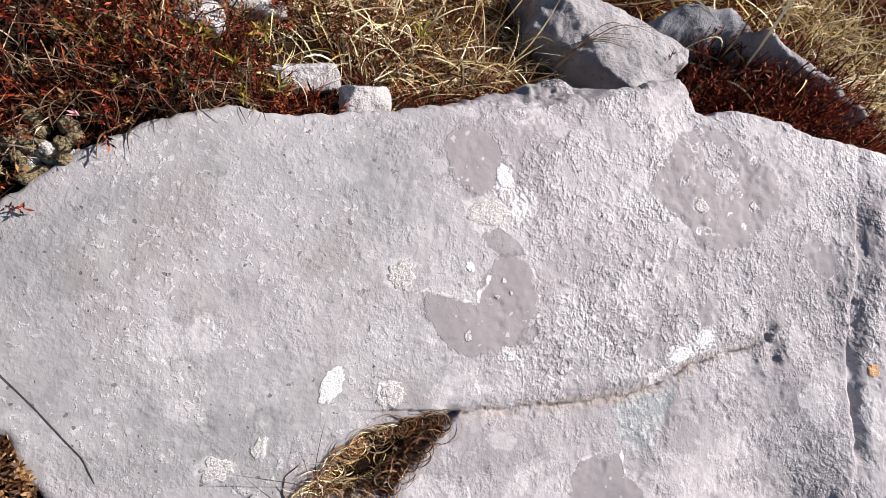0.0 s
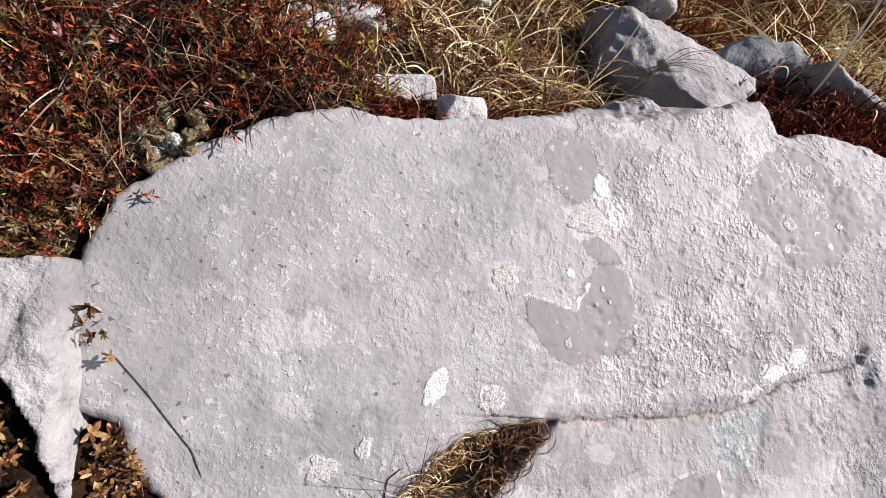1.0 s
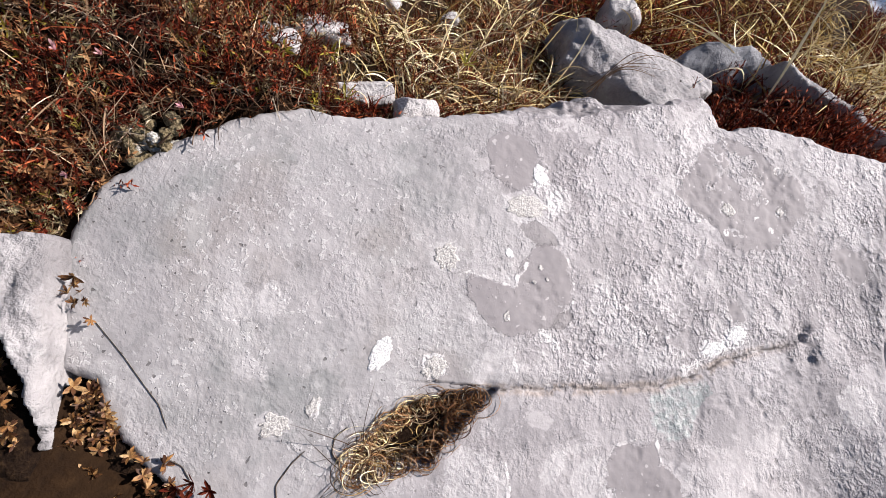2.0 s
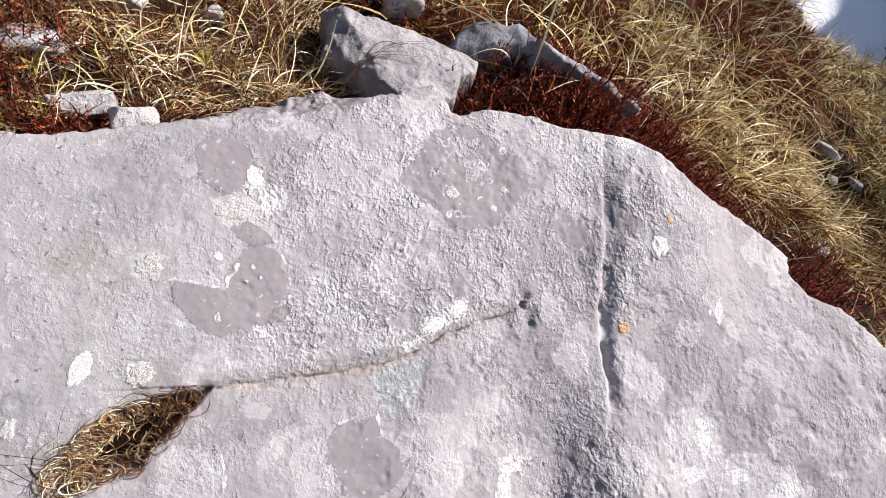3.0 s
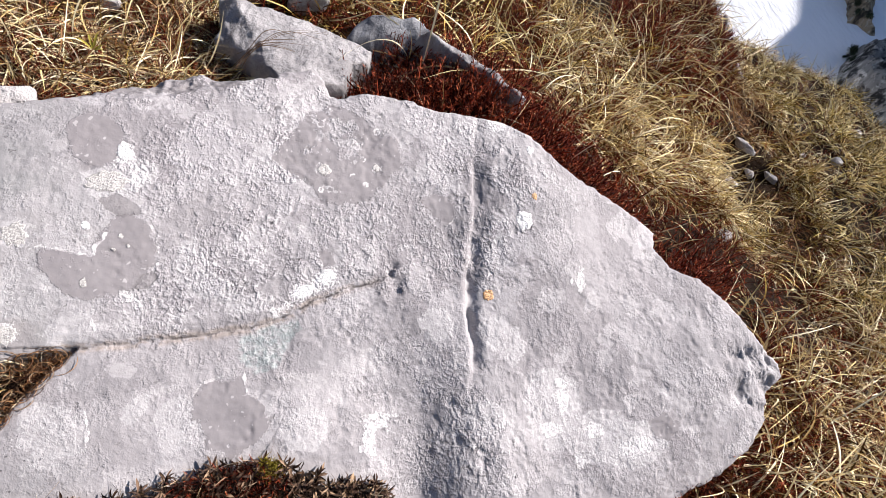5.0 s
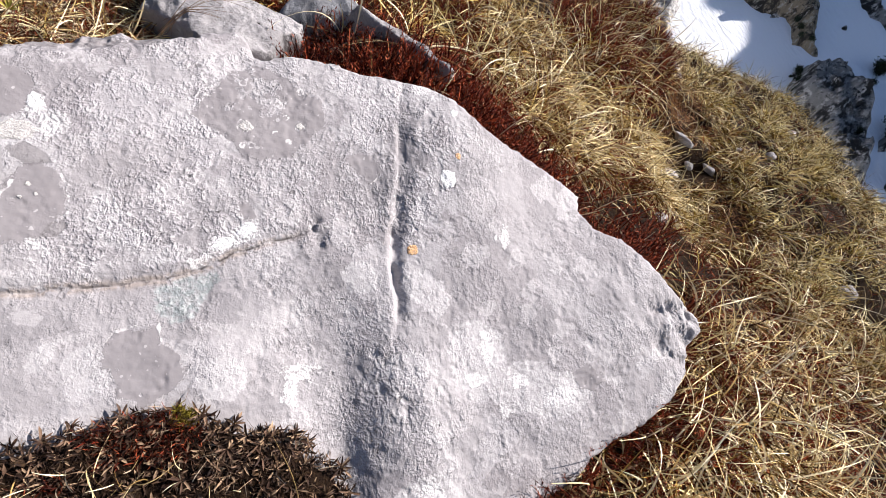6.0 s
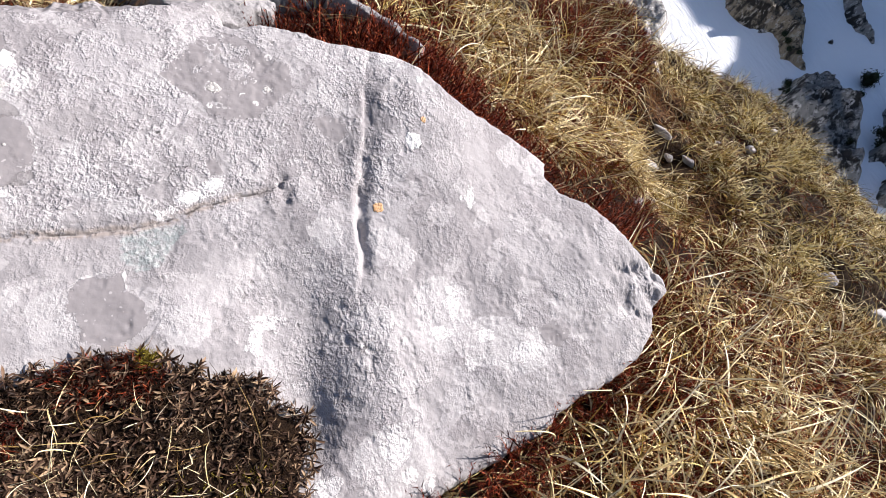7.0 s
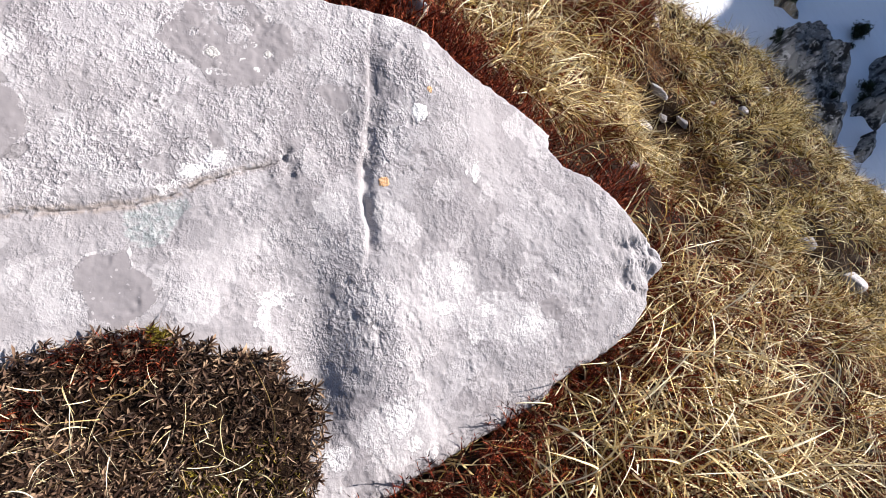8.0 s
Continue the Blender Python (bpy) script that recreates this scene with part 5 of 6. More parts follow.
def rootlets(name, label, seed, poly, count, radius, width, material, rise, out=0.004):
    """Thin curled fibres: loose arcs and loops piled on the litter of a pocket."""
    rng = np.random.default_rng(seed)
    at = to_local(on_slab(rng, poly, count, lambda u, v: np.maximum(slab_height(u, v)[0], -0.03) + rise, out))
    t = np.linspace(0, 1, 15)[None, :]
    a = rng.uniform(0, 6.3, (count, 1)) + rng.choice((-1, 1), (count, 1)) * rng.uniform(1.2, 5.0, (count, 1)) * t
    r = radius * rng.uniform(0.4, 1.5, (count, 1)) * (1 + 0.35 * rng.normal(size=(count, 1)) * t)
    u = at[:, :1] + r * np.cos(a) * rng.uniform(0.5, 1.3, (count, 1))
    v = at[:, 1:2] + r * np.sin(a) * rng.uniform(0.5, 1.1, (count, 1))
    w = at[:, 2:] + 0.5 * radius * rng.uniform(-0.2, 1.3, (count, 1)) * np.sin(3.1 * t + rng.uniform(-1, 1, (count, 1)))
    paths = settle(to_world(u.ravel(), v.ravel(), w.ravel()).reshape(count, 15, 3))
    vv, ff = ribbons(rng, paths, width * rng.uniform(0.6, 1.3, count), 0.5)
    return place(name, make_mesh(name, vv, ff), material, label=label, category="roots", kind="stuff")


rootlets("pocket_fibre", "dark brown fibres in the slab's pocket", 29, POCKET_IN, 700, 0.010, 0.0010, M_BROWN, 0.004)
rootlets("pocket_grass", "matted curled grass roots in the slab's pocket", 26, POCKET_IN, 430, 0.012, 0.0010, M_TWIG, 0.008)
rootlets("pocket_straw", "pale curled grass roots on top of the pocket's mat", 38, [(-0.36, -0.118), (-0.385, -0.121), (-0.415, -0.148), (-0.437, -0.168), (-0.44, -0.19), (-0.4, -0.178), (-0.365, -0.15)], 170, 0.014, 0.0010, M_STRAW, 0.011)
slab_strands("pocket_roots", "fine dark roots straying over the stone", 27, [(-0.44, -0.16), (-0.42, -0.145), (-0.425, -0.18), (-0.446, -0.192)], 34, 0.06, 0.0008, M_TWIG, 1.4, 0.0, 2.2, (-0.6, -0.3, 0), category="roots")

# red-brown dwarf shrubs above the slab's corner
sprigs("dwarf_shrub", "rust-red dwarf shrub mat of fine sprigs", 31, Z_SHRUB, 5200, 0.044, M_RED, "shrub", 0.3, 0.45, 0.7, 17, 0.16, 0.0, 0.02)
grass("shrub_twigs", "tangle of bare brown twigs over the slab's edge", 32, Z_SHRUB, 6500, 0.075, 0.0013, M_TWIG, 0.3, 0.9, 2.6, 6, 0.1, 0.5, 0.0, gap=0.012)
sprigs("shrub_dry", "brown and tan dry sprigs among the shrubs", 33, Z_SHRUB, 2000, 0.03, M_TAN, "shrub", 0.5, 0.1, 0.8, 14, 0.22, 0.01, 0.03)
sprigs("shrub_brown", "orange-brown leafy sprigs among the shrubs", 37, Z_SHRUB, 2000, 0.036, M_BROWN, "shrub", 0.9, 0.2, 0.7, 14, 0.24, 0.01, 0.035)
sprigs("shrub_green", "small olive sprigs among the shrubs", 34, Z_SHRUB, 900, 0.028, M_MOSS, "shrub", 0.9, 0.1, 0.6, 12, 0.25, 0.0, 0.03)
slab_strands("fringe_twigs", "thin bent twigs straying over the slab's corner", 35, [(-0.74, 0.06), (-0.69, 0.125), (-0.64, 0.165), (-0.56, 0.2), (-0.5, 0.21), (-0.5, 0.235), (-0.58, 0.22), (-0.68, 0.16), (-0.76, 0.09)],
             420, 0.045, 0.0012, M_TWIG, 0.6, 0.004, 2.4, (0.1, -0.1, 0), category="twigs", segs=9)
slab_strands("fringe_sprigs", "rust-red shoots along the slab's corner", 36, [(-0.75, 0.05), (-0.69, 0.13), (-0.64, 0.17), (-0.56, 0.205), (-0.44, 0.215), (-0.44, 0.24), (-0.58, 0.225), (-0.68, 0.17), (-0.78, 0.08)],
             1500, 0.02, 0.0016, M_RED, 0.2, -0.004, 1.2, category="shrub", segs=5)
# straw mat behind the upper edge
grass("straw_mat", "flattened straw-coloured grass behind the slab", 41, Z_STRAW, 2100, 0.11, 0.0018, M_STRAW, 0.6, 2.6, 1.3, 7, 1.2, 0.2, 0.0, fall=(0.5, 0.7, 0.1), gap=0.03)
grass("straw_gold", "olive and golden grass in the straw mat", 47, Z_STRAW, 1100, 0.09, 0.0017, M_GREEN, 0.5, 2.4, 1.6, 7, 1.2, 0.3, 0.0, fall=(0.5, 0.6, 0.1), gap=0.02)
grass("straw_brown", "matted orange-brown grass under the straw", 46, Z_STRAW, 800, 0.07, 0.0018, M_BROWN, 0.4, 2.4, 2.4, 7, 0.3, 0.2, 0.0, fall=(0.5, 0.6, 0.1), gap=0.02)
sprigs("straw_sprigs", "rust-red sprigs under the straw", 42, Z_STRAW, 4200, 0.028, M_RED, "heather", 0.5, 0.1, 0.6, 12, 0.25)
grass("straw_twigs", "dry twigs under the straw", 43, Z_STRAW, 2200, 0.06, 0.0012, M_TWIG, 0.3, 1.0, 2.2, 6, 0.2, 0.4, 0.0, fall=(0.5, 0.5, 0), gap=0.012)
grass("behind_grass", "long olive and golden grass behind the stones", 44, Z_BEHIND, 2800, 0.16, 0.0024, M_GOLD, 0.7, 2.2, 1.8, 8, 0.5, 0.8, 0.0, 260)
sprigs("behind_sprigs", "dark red sprigs under the long grass", 45, Z_BEHIND, 4800, 0.06, M_RED, "heather", 0.5, 0.1, 0.5, 12, 0.22)
# heather along the slab's upper and outer edge
sprigs("heather", "dense dark red heather along the slab's edge", 51, Z_HEATH, 4200, 0.085, M_RED, "heather", 0.5, 0.25, 0.55, 20, 0.10, 0.0, 0.011)
grass("heather_blades", "long pale arching grass blades over the heather", 52, [(0.36, 0.66), (0.5, 0.78), (0.62, 0.74), (0.6, 0.66)], 34, 0.24, 0.0036, M_STRAW, -0.1, 2.3, 2.2, 14, 0.0, 1.2)
grass("heather_straw", "single straw blades in the heather", 53, Z_HEATH, 260, 0.10, 0.0024, M_STRAW, 0.5, 1.6, 0.9, 8, 0.3, 0.7)
# golden bank, red hollow and the far slope
grass("gold_tussocks", "golden dry grass tussocks draped down the bank", 61, Z_GOLD, 3600, 0.16, 0.0022, M_GOLD, 0.7, 2.8, 1.7, 9, 1.3, 1.0, 0.0, 120, 0.018)
grass("gold_straw", "bleached straw blades on the bank", 62, Z_GOLD, 2600, 0.19, 0.0024, M_STRAW, 0.6, 2.9, 2.0, 11, 1.3, 1.0, 0.0, 120, 0.018)
sprigs("gold_under", "dark red-brown sprigs under the golden grass", 75, Z_GOLD, 7500, 0.055, M_RED, "heather", 0.5, 0.1, 0.6, 12, 0.2)
sprigs("slope_under", "dark red-brown sprigs between the tufts of the slope", 79, Z_HILL, 9000, 0.05, M_RED, "heather", 0.2, 0.1, 0.6, 8, 0.25)
sprigs("red_hollow", "dark red heather in a hollow of the slope", 63, Z_RED, 4200, 0.075, M_RED, "heather", 0.2, 0.2, 0.4, 14, 0.18)
grass("hollow_gold", "golden brown grass hanging into the red hollow", 80, Z_RED, 1100, 0.17, 0.0024, M_GOLD, 0.6, 2.6, 1.5, 8, 0.6, 0.9, 0.0, 60, 0.025)
grass("hollow_blades", "straw blades curling over the red hollow", 64, Z_RED, 700, 0.2, 0.0026, M_STRAW, 0.6, 2.2, 1.0, 9, 0.3, 0.8)
grass("slope_grass", "olive-gold grass tufts combed down the far slope", 65, Z_HILL, 28000, 0.12, 0.0025, M_GREEN, 0.5, 2.1, 1.2, 5, 2.0, 1.0, 0.0, 800, 0.017)
grass("slope_straw", "bleached straw tufts on the far slope", 66, Z_HILL, 7500, 0.125, 0.0024, M_STRAW, 0.5, 2.0, 1.5, 6, 2.0, 0.9, 0.0, 560, 0.018)
grass("slope_litter", "matted brown litter between the bank and the slope", 78, [(1.4, 0.5), (1.62, 1.1), (1.85, 1.8), (2.2, 1.8), (2.1, 1.0), (1.9, 0.5)], 5000, 0.055, 0.0026, M_BROWN, 0.3, 1.6, 2.0, 3, 0.0, 0.4, 0.0)
grass("slope_thatch", "dark brown thatch between the tufts of the slope", 71, Z_HILL, 12000, 0.05, 0.0026, M_TWIG, 0.3, 1.5, 1.5, 3, 0.3, 0.5, 0.0)
grass("long_grass", "long bleached grass hanging below the slab's tip", 67, Z_LONG_OUT, 3000, 0.19, 0.0024, M_STRAW, 0.6, 3.0, 2.2, 11, 1.2, 1.0, 0.0, 200, 0.018)
grass("edge_blades", "curling straw blades along the slab's lower edge", 70, Z_LONG, 1000, 0.18, 0.0030, M_STRAW, 0.4, 3.0, 2.4, 12, 0.8, 1.1, 0.5, 120, 0.018)
grass("long_gold", "golden brown grass under the bleached blades", 68, Z_LONG, 1300, 0.13, 0.0024, M_GOLD, 0.6, 2.6, 1.6, 7, 1.2, 0.9, 0.0, 260, 0.018)
sprigs("long_sprigs", "rust-red sprigs under the long grass", 69, Z_LONG, 8000, 0.06, M_RED, "heather", 0.5, 0.2, 0.6, 12, 0.22)


sprigs("under_sprigs", "dark rust-red sprigs along the slab's lower edge", 72, Z_UNDER, 4200, 0.045, M_RED, "heather", 0.3, 0.1, 0.7, 18, 0.16)
grass("under_twigs", "dark brown thatch along the slab's lower edge", 73, Z_UNDER, 1800, 0.06, 0.0014, M_TWIG, 0.3, 1.2, 2.2, 7, 0.2, 0.5, 0.0)
grass("under_blades", "curling straw blades along the slab's lower edge", 74, Z_UNDER, 560, 0.18, 0.0028, M_STRAW, 0.4, 2.8, 2.4, 12, 0.5, 1.1)
grass("low_blades", "long bleached blades below the slab", 77, [(0.72, -0.1), (0.9, -0.05), (1.05, -0.05), (1.2, 0.0), (1.25, -0.3), (0.75, -0.3)], 560, 0.18, 0.0028, M_STRAW, 0.2, 2.8, 2.4, 12, 0.6, 1.1, 0.0, 110, 0.02)
grass("under_gold", "golden brown grass along the slab's lower edge", 76, Z_UNDER, 1000, 0.12, 0.0024, M_GOLD, 0.5, 2.1, 1.8, 8, 0.3, 0.8)


grass("wide_grass", "thin dry grass over the open slope", 75, [(-4, -3.5), (4.5, -3.5), (5.0, -0.5), (2.4, -0.5), (2.2, -0.85), (0.4, -0.85), (-0.2, -0.4), (-0.8, 0.1), (-0.8, 0.9), (0.2, 2.0), (1.4, 2.1), (0.9, 3.0), (-4, 4)],
      30000, 0.18, 0.005, M_GREEN, 0.5, 1.8, 1.2, 3, 0.0, 0.8, 0.0, 2600, 0.05)


# ---- single small plants ----
def rosette_plant(seed, material, size, label, at, axis):
    """A tight rounded bud of overlapping woolly leaf tips."""
    rng = np.random.default_rng(seed)
    bm = bmesh.new()
    bmesh.ops.create_icosphere(bm, subdivisions=4, radius=1.0)
    d = np.array([v.co[:] for v in bm.verts])
    faces = np.array([[v.index for v in f.verts] for f in bm.faces])
    bm.free()
    tips = rng.normal(size=(34, 3))
    tips /= np.linalg.norm(tips, axis=1)[:, None]
    near = np.sort(np.linalg.norm(d[:, None] - tips[None], axis=2), 1)
    r = 1.06 - 0.75 * near[:, 0] ** 1.6 + 0.5 * np.minimum(near[:, 1] - near[:, 0], 0.18) + 0.06 * fbm(d * 9 + seed, 3, seed)
    v = d * r[:, None] * (1, 1, 0.8)
    z = np.array(axis) / np.linalg.norm(axis)
    m = Vector(z).to_track_quat("Z", "Y").to_matrix()
    v = (np.array(m) @ v.T).T * size + np.array(at)
    return place("rosette", make_mesh("rosette", v, faces), material, label=label, category="plant", group="cushion rosettes beside the slab")


prng = np.random.default_rng(71)
for k in range(40):
    u, v = -0.68 + 0.03 * prng.uniform(-1, 1) + 0.006 * prng.normal(), 0.0 + 0.016 * prng.normal()
    v += 0.152 - 0.12 * (u + 0.68)
    w = 0.014 + 0.014 * prng.uniform() + 0.2 * max(0.0, v - 0.14)
    pale = k % 4 == 0
    rosette_plant(100 + k, M_WOOL if pale else M_BUD, prng.uniform(0.0045, 0.0085), "small silvery white leaf rosette" if pale else "small tan leaf rosette", to_world(u, v, w), S_N + prng.normal(size=3) * 0.35)


def leafy(name, at, axis, size, tufts, material, label, group, seed):
    """A small plant whose leaves are parts of their own."""
    rng = np.random.default_rng(seed)
    base = tagged(new(name), label, "plant", group)
    z = Vector(axis).normalized()
    base.matrix_world = Matrix.Translation(at) @ z.to_track_quat("Z", "Y").to_matrix().to_4x4()
    for spec in tufts:
        v, f = leaf_rosette(rng, *spec)
        for k in range(spec[0]):
            place("leaf", make_mesh("leaf", v[k * 12:k * 12 + 12] * size, f[:6]), material, base)


SPRIGS = [(-0.709, -0.014, 0.04), (-0.705, -0.02, 0.038), (-0.711, -0.006, 0.042), (-0.714, -0.022, 0.04), (-0.7, -0.028, 0.037), (-0.692, -0.045, 0.036), (-0.708, -0.03, 0.038)]
srng = np.random.default_rng(139)
for k in range(46):
    t_, q_ = srng.uniform(), srng.uniform()
    SPRIGS.append((-0.704 + 0.02 * q_ + 0.03 * t_ * q_ * 1.3, -0.104 - 0.062 * t_, 0.012 + 0.014 * srng.uniform()))
for k in range(22):
    t_, q_ = srng.uniform(), srng.uniform()
    SPRIGS.append((-0.762 + 0.04 * t_ - 0.016 * q_, -0.055 - 0.1 * t_, 0.046 + 0.012 * srng.uniform()))
for k in range(90):
    SPRIGS.append((srng.uniform(-0.79, -0.6), srng.uniform(-0.3, -0.165), 0.012 + 0.012 * srng.uniform()))
for k, (u, v, w) in enumerate(SPRIGS):
    rng = np.random.default_rng(140 + k)
    leafy("leaf_sprig", to_world(u, v, w), S_N + rng.normal(size=3) * 0.6, rng.uniform(0.006, 0.0115), ((6, 1.0, 0.42, rng.uniform(0.2, 0.9), -0.4), (4, 0.8, 0.42, 1.2, -0.6)), M_LEAFLET,
          "small sprig of orange-brown leaves between the stones", "brown sprigs by the upright stone", 140 + k)
mound("stone_litter", [(-0.85, 0.0), (-0.775, -0.03), (-0.74, -0.08), (-0.705, -0.15), (-0.7, -0.2), (-0.85, -0.2)], 0.026, 0.02, "dark brown litter beside the upright stone", "plant litter", 9)
mound("sprig_litter", [(-0.78, -0.03), (-0.72, -0.09), (-0.69, -0.09), (-0.67, -0.12), (-0.63, -0.165), (-0.58, -0.222), (-0.53, -0.262), (-0.53, -0.33), (-0.84, -0.33), (-0.84, -0.2)], -0.012, 0.02, "dark brown litter under the leaf sprigs", "plant litter", 8)

for k, (x, y) in enumerate(((-0.2, 0.5), (-0.24, 0.45), (-0.21, 0.43), (-0.03, 0.58), (-0.17, 0.42))):
    rng = np.random.default_rng(180 + k)
    leafy("leafy_shoot", (x, y, on_ground(x, y, 0.03)), S_N + rng.normal(size=3) * 0.3, 0.019, ((6, 1.0, 0.2, 1.1, -0.3),), M_LEAF, "yellow-green leafy shoot among dry twigs", "yellow-green shoots", 180 + k)

for k, (u, v, w) in enumerate(((-0.632, 0.168, 0.06), (-0.74, 0.2, 0.09), (-0.72, 0.085, 0.07), (-0.70, 0.2, 0.09))):
    rng = np.random.default_rng(190 + k)
    lv, lf = leaf_rosette(rng, 5, 1.0, 0.6, 1.8, -0.4)
    lv, lf = scatter(rng, lv, lf, np.array([to_world(u, v, w)]), np.array([S_N + rng.normal(size=3) * 0.4]), np.array([0.005]))
    place("pink_flower", make_mesh("pink_flower", lv, lf), M_PINK, label="faded pink flower bud in the shrub mat", category="flower", group="pink buds")


def stalk(name, points, thick, material, label, category="twig"):
    cu = bpy.data.curves.new(name, "CURVE")
    cu.dimensions = "3D"
    cu.bevel_depth, cu.bevel_resolution, cu.resolution_u = thick, 2, 8
    sp = cu.splines.new("NURBS")
    sp.points.add(len(points) - 1)
    for q, (u, v, w) in zip(sp.points, points):
        q.co = (u, v, w, 1.0)
    sp.use_endpoint_u, sp.order_u = True, 3
    sp.points[-1].radius = 0.4
    me = bpy.data.meshes.new_from_object(bpy.data.objects.new(name, cu))
    return place(name, me, material, label=label, category=category, at=SLAB)


def lying(points):
    """Points of a thin root that lies on the slab's face."""
    fine = []
    for (u0, v0), (u1, v1) in zip(points, points[1:]):
        fine += [(u0 + (u1 - u0) * t, v0 + (v1 - v0) * t) for t in (0, 0.33, 0.67)]
    fine.append(points[-1])
    u, v = np.array(fine).T
    return [(a_, b_, c_) for a_, b_, c_ in zip(u, v, slab_height(u, v)[0] + 0.0007)]


stalk("dark_root", lying([(-0.693, -0.047), (-0.673, -0.068), (-0.663, -0.079), (-0.65, -0.095), (-0.639, -0.108), (-0.627, -0.122), (-0.617, -0.144)]), 0.0004, M_BARK, "thin dark root lying across the slab", "root")
stalk("dark_root", lying([(-0.51, -0.215), (-0.513, -0.195), (-0.5, -0.175), (-0.488, -0.163)]), 0.0006, M_BARK, "thin dark root lying across the slab", "root")
stalk("dark_root", lying([(-0.455, -0.175), (-0.462, -0.165), (-0.46, -0.15), (-0.448, -0.14)]), 0.0006, M_BARK, "thin dark root lying across the slab", "root")
stalk("dark_root", lying([(-0.62, -0.18), (-0.612, -0.172), (-0.6, -0.178), (-0.592, -0.19)]), 0.0006, M_BARK, "thin dark root lying across the slab", "root")
for k, (u, v) in enumerate(((-0.6, -0.195), (-0.585, -0.19), (-0.57, -0.197), (-0.615, -0.2), (-0.592, -0.205))):
    rng = np.random.default_rng(210 + k)
    leafy("red_sprig", to_world(u, v, 0.012 + float(slab_height(np.array([u]), np.array([v]))[0][0])), S_N + rng.normal(size=3) * 0.5, rng.uniform(0.009, 0.014), ((7, 1.0, 0.3, 0.7, -0.2), (5, 0.7, 0.3, 1.2, -0.1)), M_RED,
          "small dark red sprig growing at the slab's edge", "red sprigs at the slab's lower edge", 210 + k)
stalk("dry_stalk", ((-0.612, 0.178, 0.02), (-0.618, 0.168, 0.03), (-0.63, 0.158, 0.034), (-0.628, 0.14, 0.034)), 0.0009, M_TWIG, "short brown twig hanging over the slab's edge")
stalk("dry_stalk", ((-0.662, 0.14, 0.03), (-0.65, 0.136, 0.05), (-0.64, 0.14, 0.06)), 0.0014, M_TWIG, "short stub of a stalk over the slab's edge")
stalk("dry_stalk", ((0.62, -0.41, -0.03), (0.60, -0.405, 0.02), (0.56, -0.40, 0.045), (0.52, -0.395, 0.05)), 0.0009, M_STRAW, "straw stalk reaching over the slab's lower edge")
stalk("dry_stalk", ((0.5, -0.47, -0.03), (0.48, -0.455, 0.02), (0.44, -0.44, 0.045), (0.40, -0.435, 0.04)), 0.0011, M_STRAW, "straw stalk reaching over the slab's lower edge")
for k in range(11):
    rng = np.random.default_rng(240 + k)
    u0 = -0.665 + 0.016 * k
    v0 = 0.15 + 0.33 * (u0 + 0.665)
    bend_ = rng.uniform(-0.02, 0.02, 4)
    stalk("pale_twig", ((u0, v0 + 0.045, 0.02), (u0 + bend_[0], v0 + 0.03, 0.05), (u0 + bend_[1], v0 + 0.012, 0.056), (u0 + bend_[2], v0 - 0.004, 0.05 + bend_[3] * 0.4)), rng.uniform(0.0003, 0.0006), M_TWIG,
          "pale dry twig bent over the slab's corner")
for k in range(9):
    rng = np.random.default_rng(260 + k)
    du, dv = rng.uniform(0.05, 0.14), rng.uniform(-0.02, 0.06)
    b_ = rng.normal(size=6) * 0.008
    stalk("bare_twig", ((-0.118 + b_[0], 0.352 + b_[1], -0.11), (-0.105 + 0.2 * du, 0.372 + 0.25 * dv + b_[2], -0.085), (-0.1 + 0.55 * du, 0.378 + 0.7 * dv + b_[3], -0.075 + b_[4]), (-0.1 + du, 0.375 + dv + b_[5], -0.082)),
          rng.uniform(0.0003, 0.0006), M_TWIG, "thin dark twig spreading in front of the broken block")


# ---- crags and pines across the snow bowl ----
def far_at(x, y):
    return float(far_height(np.array([x]), np.array([y]))[0])


def outcrop(label, outline, height, seed, material, step=0.22, steep=1.6, craggy=0.8):
    """A crag standing out of the snow slope within an outline of the plan: steep sides, ledges and gullies."""
    o = np.array(outline)
    X, Y = np.meshgrid(np.arange(o[:, 0].min() - 1, o[:, 0].max() + 1, step), np.arange(o[:, 1].min() - 1, o[:, 1].max() + 1, step))
    sd = poly_sd(X, Y, outline) + 0.55 * fbm2(X, Y, 0.55, 4, seed, 0.6)
    ridged = 1 - np.abs(fbm2(X, Y, 0.32, 4, seed + 3, 0.6)) * 2
    body = height * sstep(-0.2, steep, sd) * (0.75 + 0.35 * fbm2(X, Y, 0.16, 2, seed + 5)) + craggy * ridged * sstep(-0.1, 0.8, sd)
    body = body + craggy * 0.5 * np.round(2.2 * fbm2(X, Y, 0.5, 3, seed + 7)) * sstep(0.1, 1.0, sd) + 0.3 * fbm2(X, Y, 1.7, 3, seed + 9, 0.65) * sstep(0, 0.6, sd)
    Z = far_height(X, Y) + np.where(sd > 0, np.maximum(body, 0.05), sd * 1.5)
    ok = np.minimum.reduce([sd[:-1, :-1], sd[1:, :-1], sd[:-1, 1:], sd[1:, 1:]]) > -0.5
    vv, ff = compact(np.stack([X, Y, Z], -1).reshape(-1, 3), grid_faces(ok))
    return place("crag", make_mesh("crag", vv, ff, False), material, label=label, category="crag", group="crags")


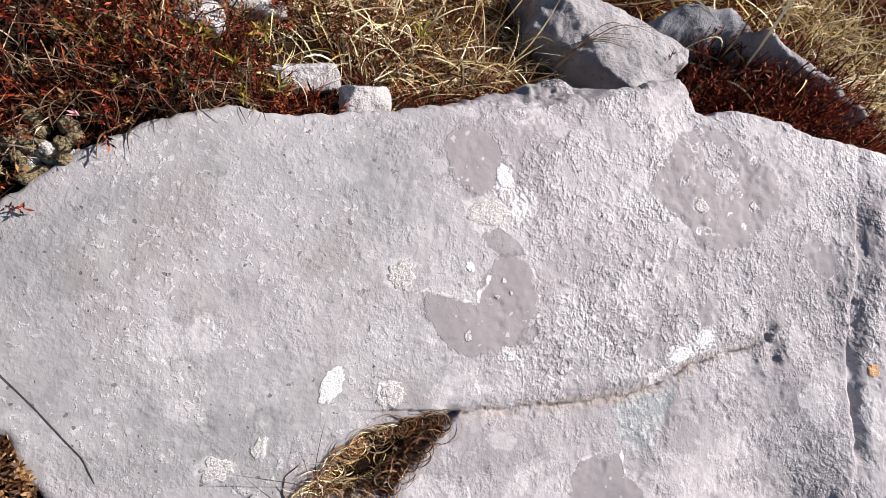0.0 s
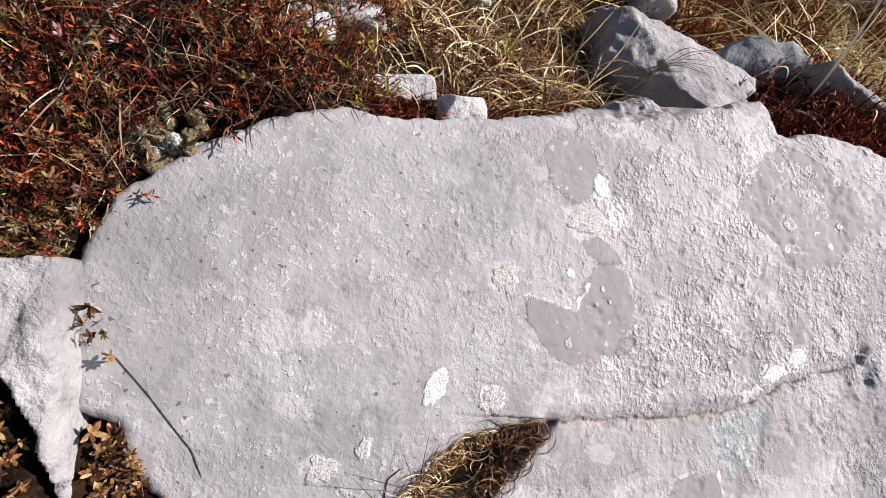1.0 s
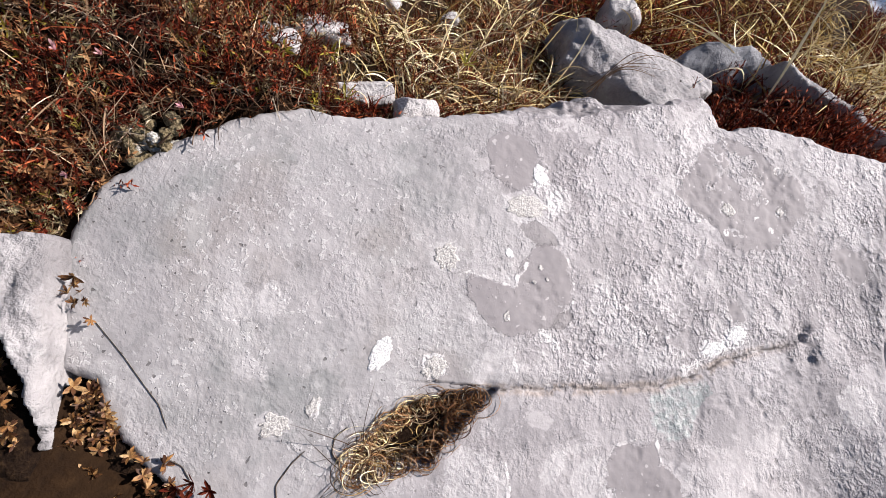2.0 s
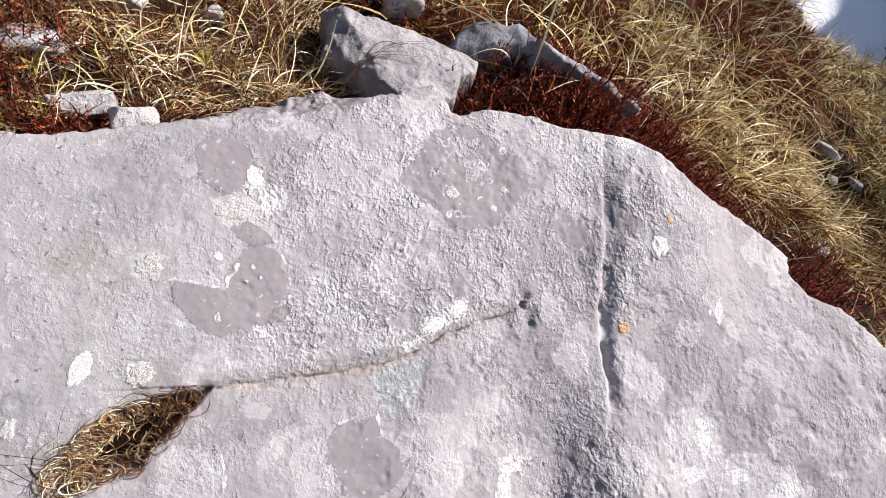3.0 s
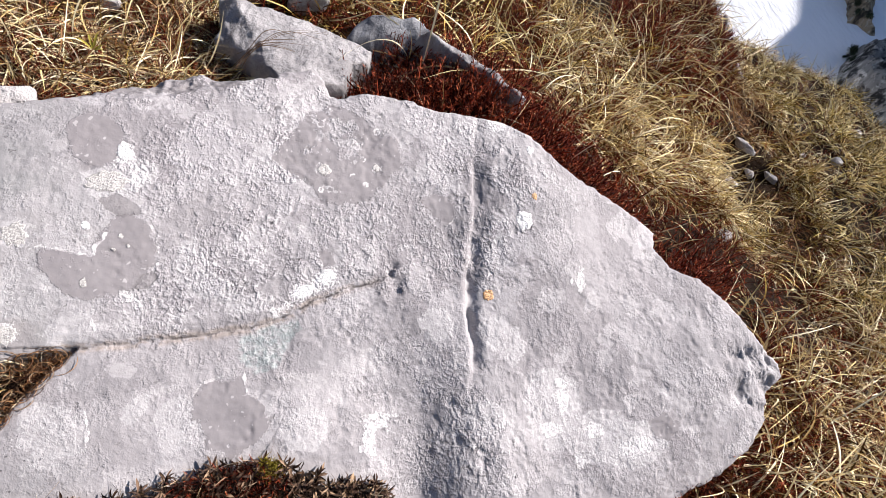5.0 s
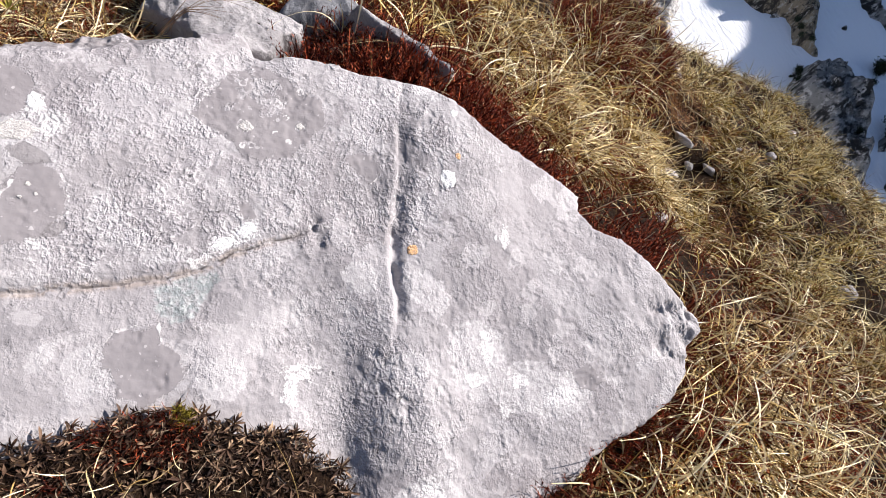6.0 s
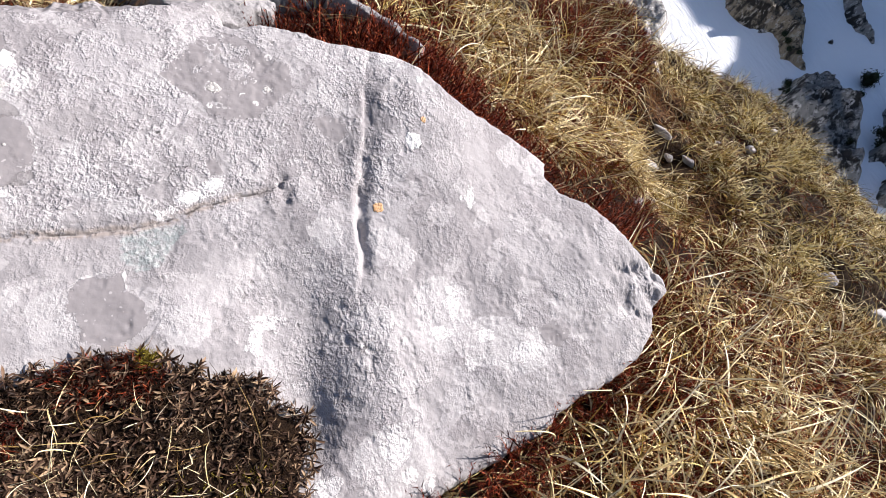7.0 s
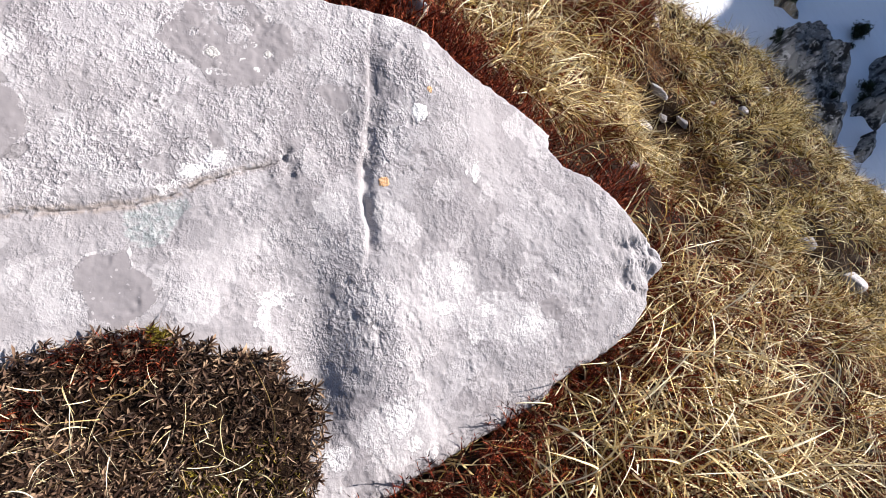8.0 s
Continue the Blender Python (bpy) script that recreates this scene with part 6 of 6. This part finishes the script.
outcrop("tall grey crag rising out of the snow", [(49.9, 43.8), (50.9, 44.2), (50.8, 43.1), (52.5, 44.1), (53.4, 43.3), (54.2, 42.5), (54.1, 40.9), (54.3, 38.7), (54.9, 37.6), (54.8, 36.1), (53.9, 34.8), (52.7, 33.1), (51.8, 32.0), (51.3, 30.2),
        (50.4, 28.9), (48.9, 27.5), (47.9, 28.1), (46.9, 29.7), (45.8, 31.1), (46.5, 33.2), (46.9, 34.7), (48.1, 36.8), (47.4, 37.9), (46.9, 39.0), (48.2, 41.2)], 3.2, 301, M_CRAG, 0.16)
outcrop("long rib of tawny rock with a dark shaded edge", [(51.0, 60.9), (49.6, 57.8), (49.6, 55.1), (50.7, 53.4), (52.0, 52.3), (52.8, 51.8), (52.8, 50.3), (52.3, 48.9), (51.8, 47.6), (52.5, 47.0), (53.1, 45.4), (53.8, 45.0), (54.5, 47.7), (55.8, 49.5),
        (57.0, 52.4), (58.2, 55.3), (59.7, 58.5)], 1.8, 311, M_TAWNY, 0.2)
outcrop("dark crag in shaded snow", [(58.7, 37.9), (60.4, 38.6), (61.6, 38.2), (58.7, 31.4), (55.8, 30.3), (55.4, 32.0), (53.9, 32.1), (54.6, 33.4), (56.7, 34.0)], 1.6, 321, M_CRAG)
outcrop("small rounded crag at the edge of the shade", [(52.4, 28.2), (53.9, 29.4), (55.1, 30.1), (55.0, 28.9), (54.0, 27.5), (52.8, 26.6), (52.1, 27.0)], 1.4, 331, M_CRAG, 0.15, 1.0, 0.4)
outcrop("narrow grey rib high in the snow bowl", [(63.7, 54.5), (62.6, 52.0), (62.7, 49.9), (63.6, 49.2), (63.4, 47.6), (63.9, 47.7), (65.0, 51.1), (65.9, 54.0), (67.0, 56.5), (65.4, 57.0)], 1.2, 341, M_CRAG)
outcrop("pale broken outcrop on the lit snow slope", [(33.3, 65.4), (39.9, 63.0), (41.9, 59.9), (41.4, 56.7), (39.7, 54.3), (38.2, 51.5), (35.7, 53.3), (33.7, 57.0), (32.7, 61.1)], 1.2, 351, M_PALECRAG, 0.2, 0.8, 0.5)
outcrop("small dark rock in shaded snow", [(51.2, 52.4), (51.9, 53.4), (52.5, 52.9), (52.1, 52.2)], 0.5, 361, M_CRAG, 0.1, 0.5, 0.2)
outcrop("small dark rock in shaded snow", [(58.6, 48.8), (58.9, 49.1), (59.1, 48.8), (58.9, 48.6)], 0.3, 362, M_CRAG, 0.08, 0.3, 0.1)
outcrop("small dark rock in shaded snow", [(59.7, 47.5), (60.0, 47.8), (60.2, 47.5), (60.0, 47.3)], 0.3, 363, M_CRAG, 0.08, 0.3, 0.1)


def mountain_pine(x, y, z, size, seed):
    rng = np.random.default_rng(seed)
    base = tagged(new("mountain_pine"), "low dark green mountain pine clinging to rock", "shrub", "mountain pines")
    base.matrix_world = pose(x, y, z)
    heads = rng.normal(size=(9, 3)) * (0.6, 0.6, 0.3) + (0, 0, 1.0)
    limbs = grow(rng, np.zeros((9, 3)), heads, size * rng.uniform(0.5, 1.0, 9), np.full(9, -0.3), 0.6, 5, False)
    v, f = ribbons(rng, limbs, np.full(9, size * 0.06), 0.8)
    place("trunk", make_mesh("trunk", v, f), M_BARK, base)
    tips = limbs[:, 2:].reshape(-1, 3)
    at = np.repeat(tips, 18, 0) + rng.normal(size=(len(tips) * 18, 3)) * size * 0.17
    head = rng.normal(size=at.shape) + (0, 0, 0.5)
    v, f = ribbons(rng, grow(rng, at, head, np.full(len(at), size * 0.22), np.zeros(len(at)), 0.3, 2, False), np.full(len(at), size * 0.09))
    place("crown", make_mesh("crown", v, f), M_PINE, base)


for k, (x, y, up, size) in enumerate(((59.4, 42.3, 0.0, 1.3), (59.0, 41.7, 0.0, 1.0), (57.6, 40.5, 0.0, 0.6), (56.1, 34.4, 0.6, 1.0), (55.2, 33.2, 0.5, 1.0), (48.4, 40.2, 0.8, 0.8), (48.0, 39.2, 0.8, 0.8), (49.0, 41.6, 0.8, 0.8), (49.6, 42.8, 0.8, 0.7),
                                      (47.6, 38.2, 0.4, 0.7), (48.5, 38.4, 1.2, 0.7), (49.8, 32.0, 2.2, 0.6), (50.6, 33.0, 2.2, 0.6), (52.8, 49.0, 0.8, 0.6), (53.0, 50.2, 0.8, 0.6), (53.2, 47.0, 0.8, 0.6), (52.6, 48.0, 0.6, 0.6), (49.4, 43.2, 0.0, 0.3))):
    mountain_pine(x, y, far_at(x, y) + up, size, 400 + k)
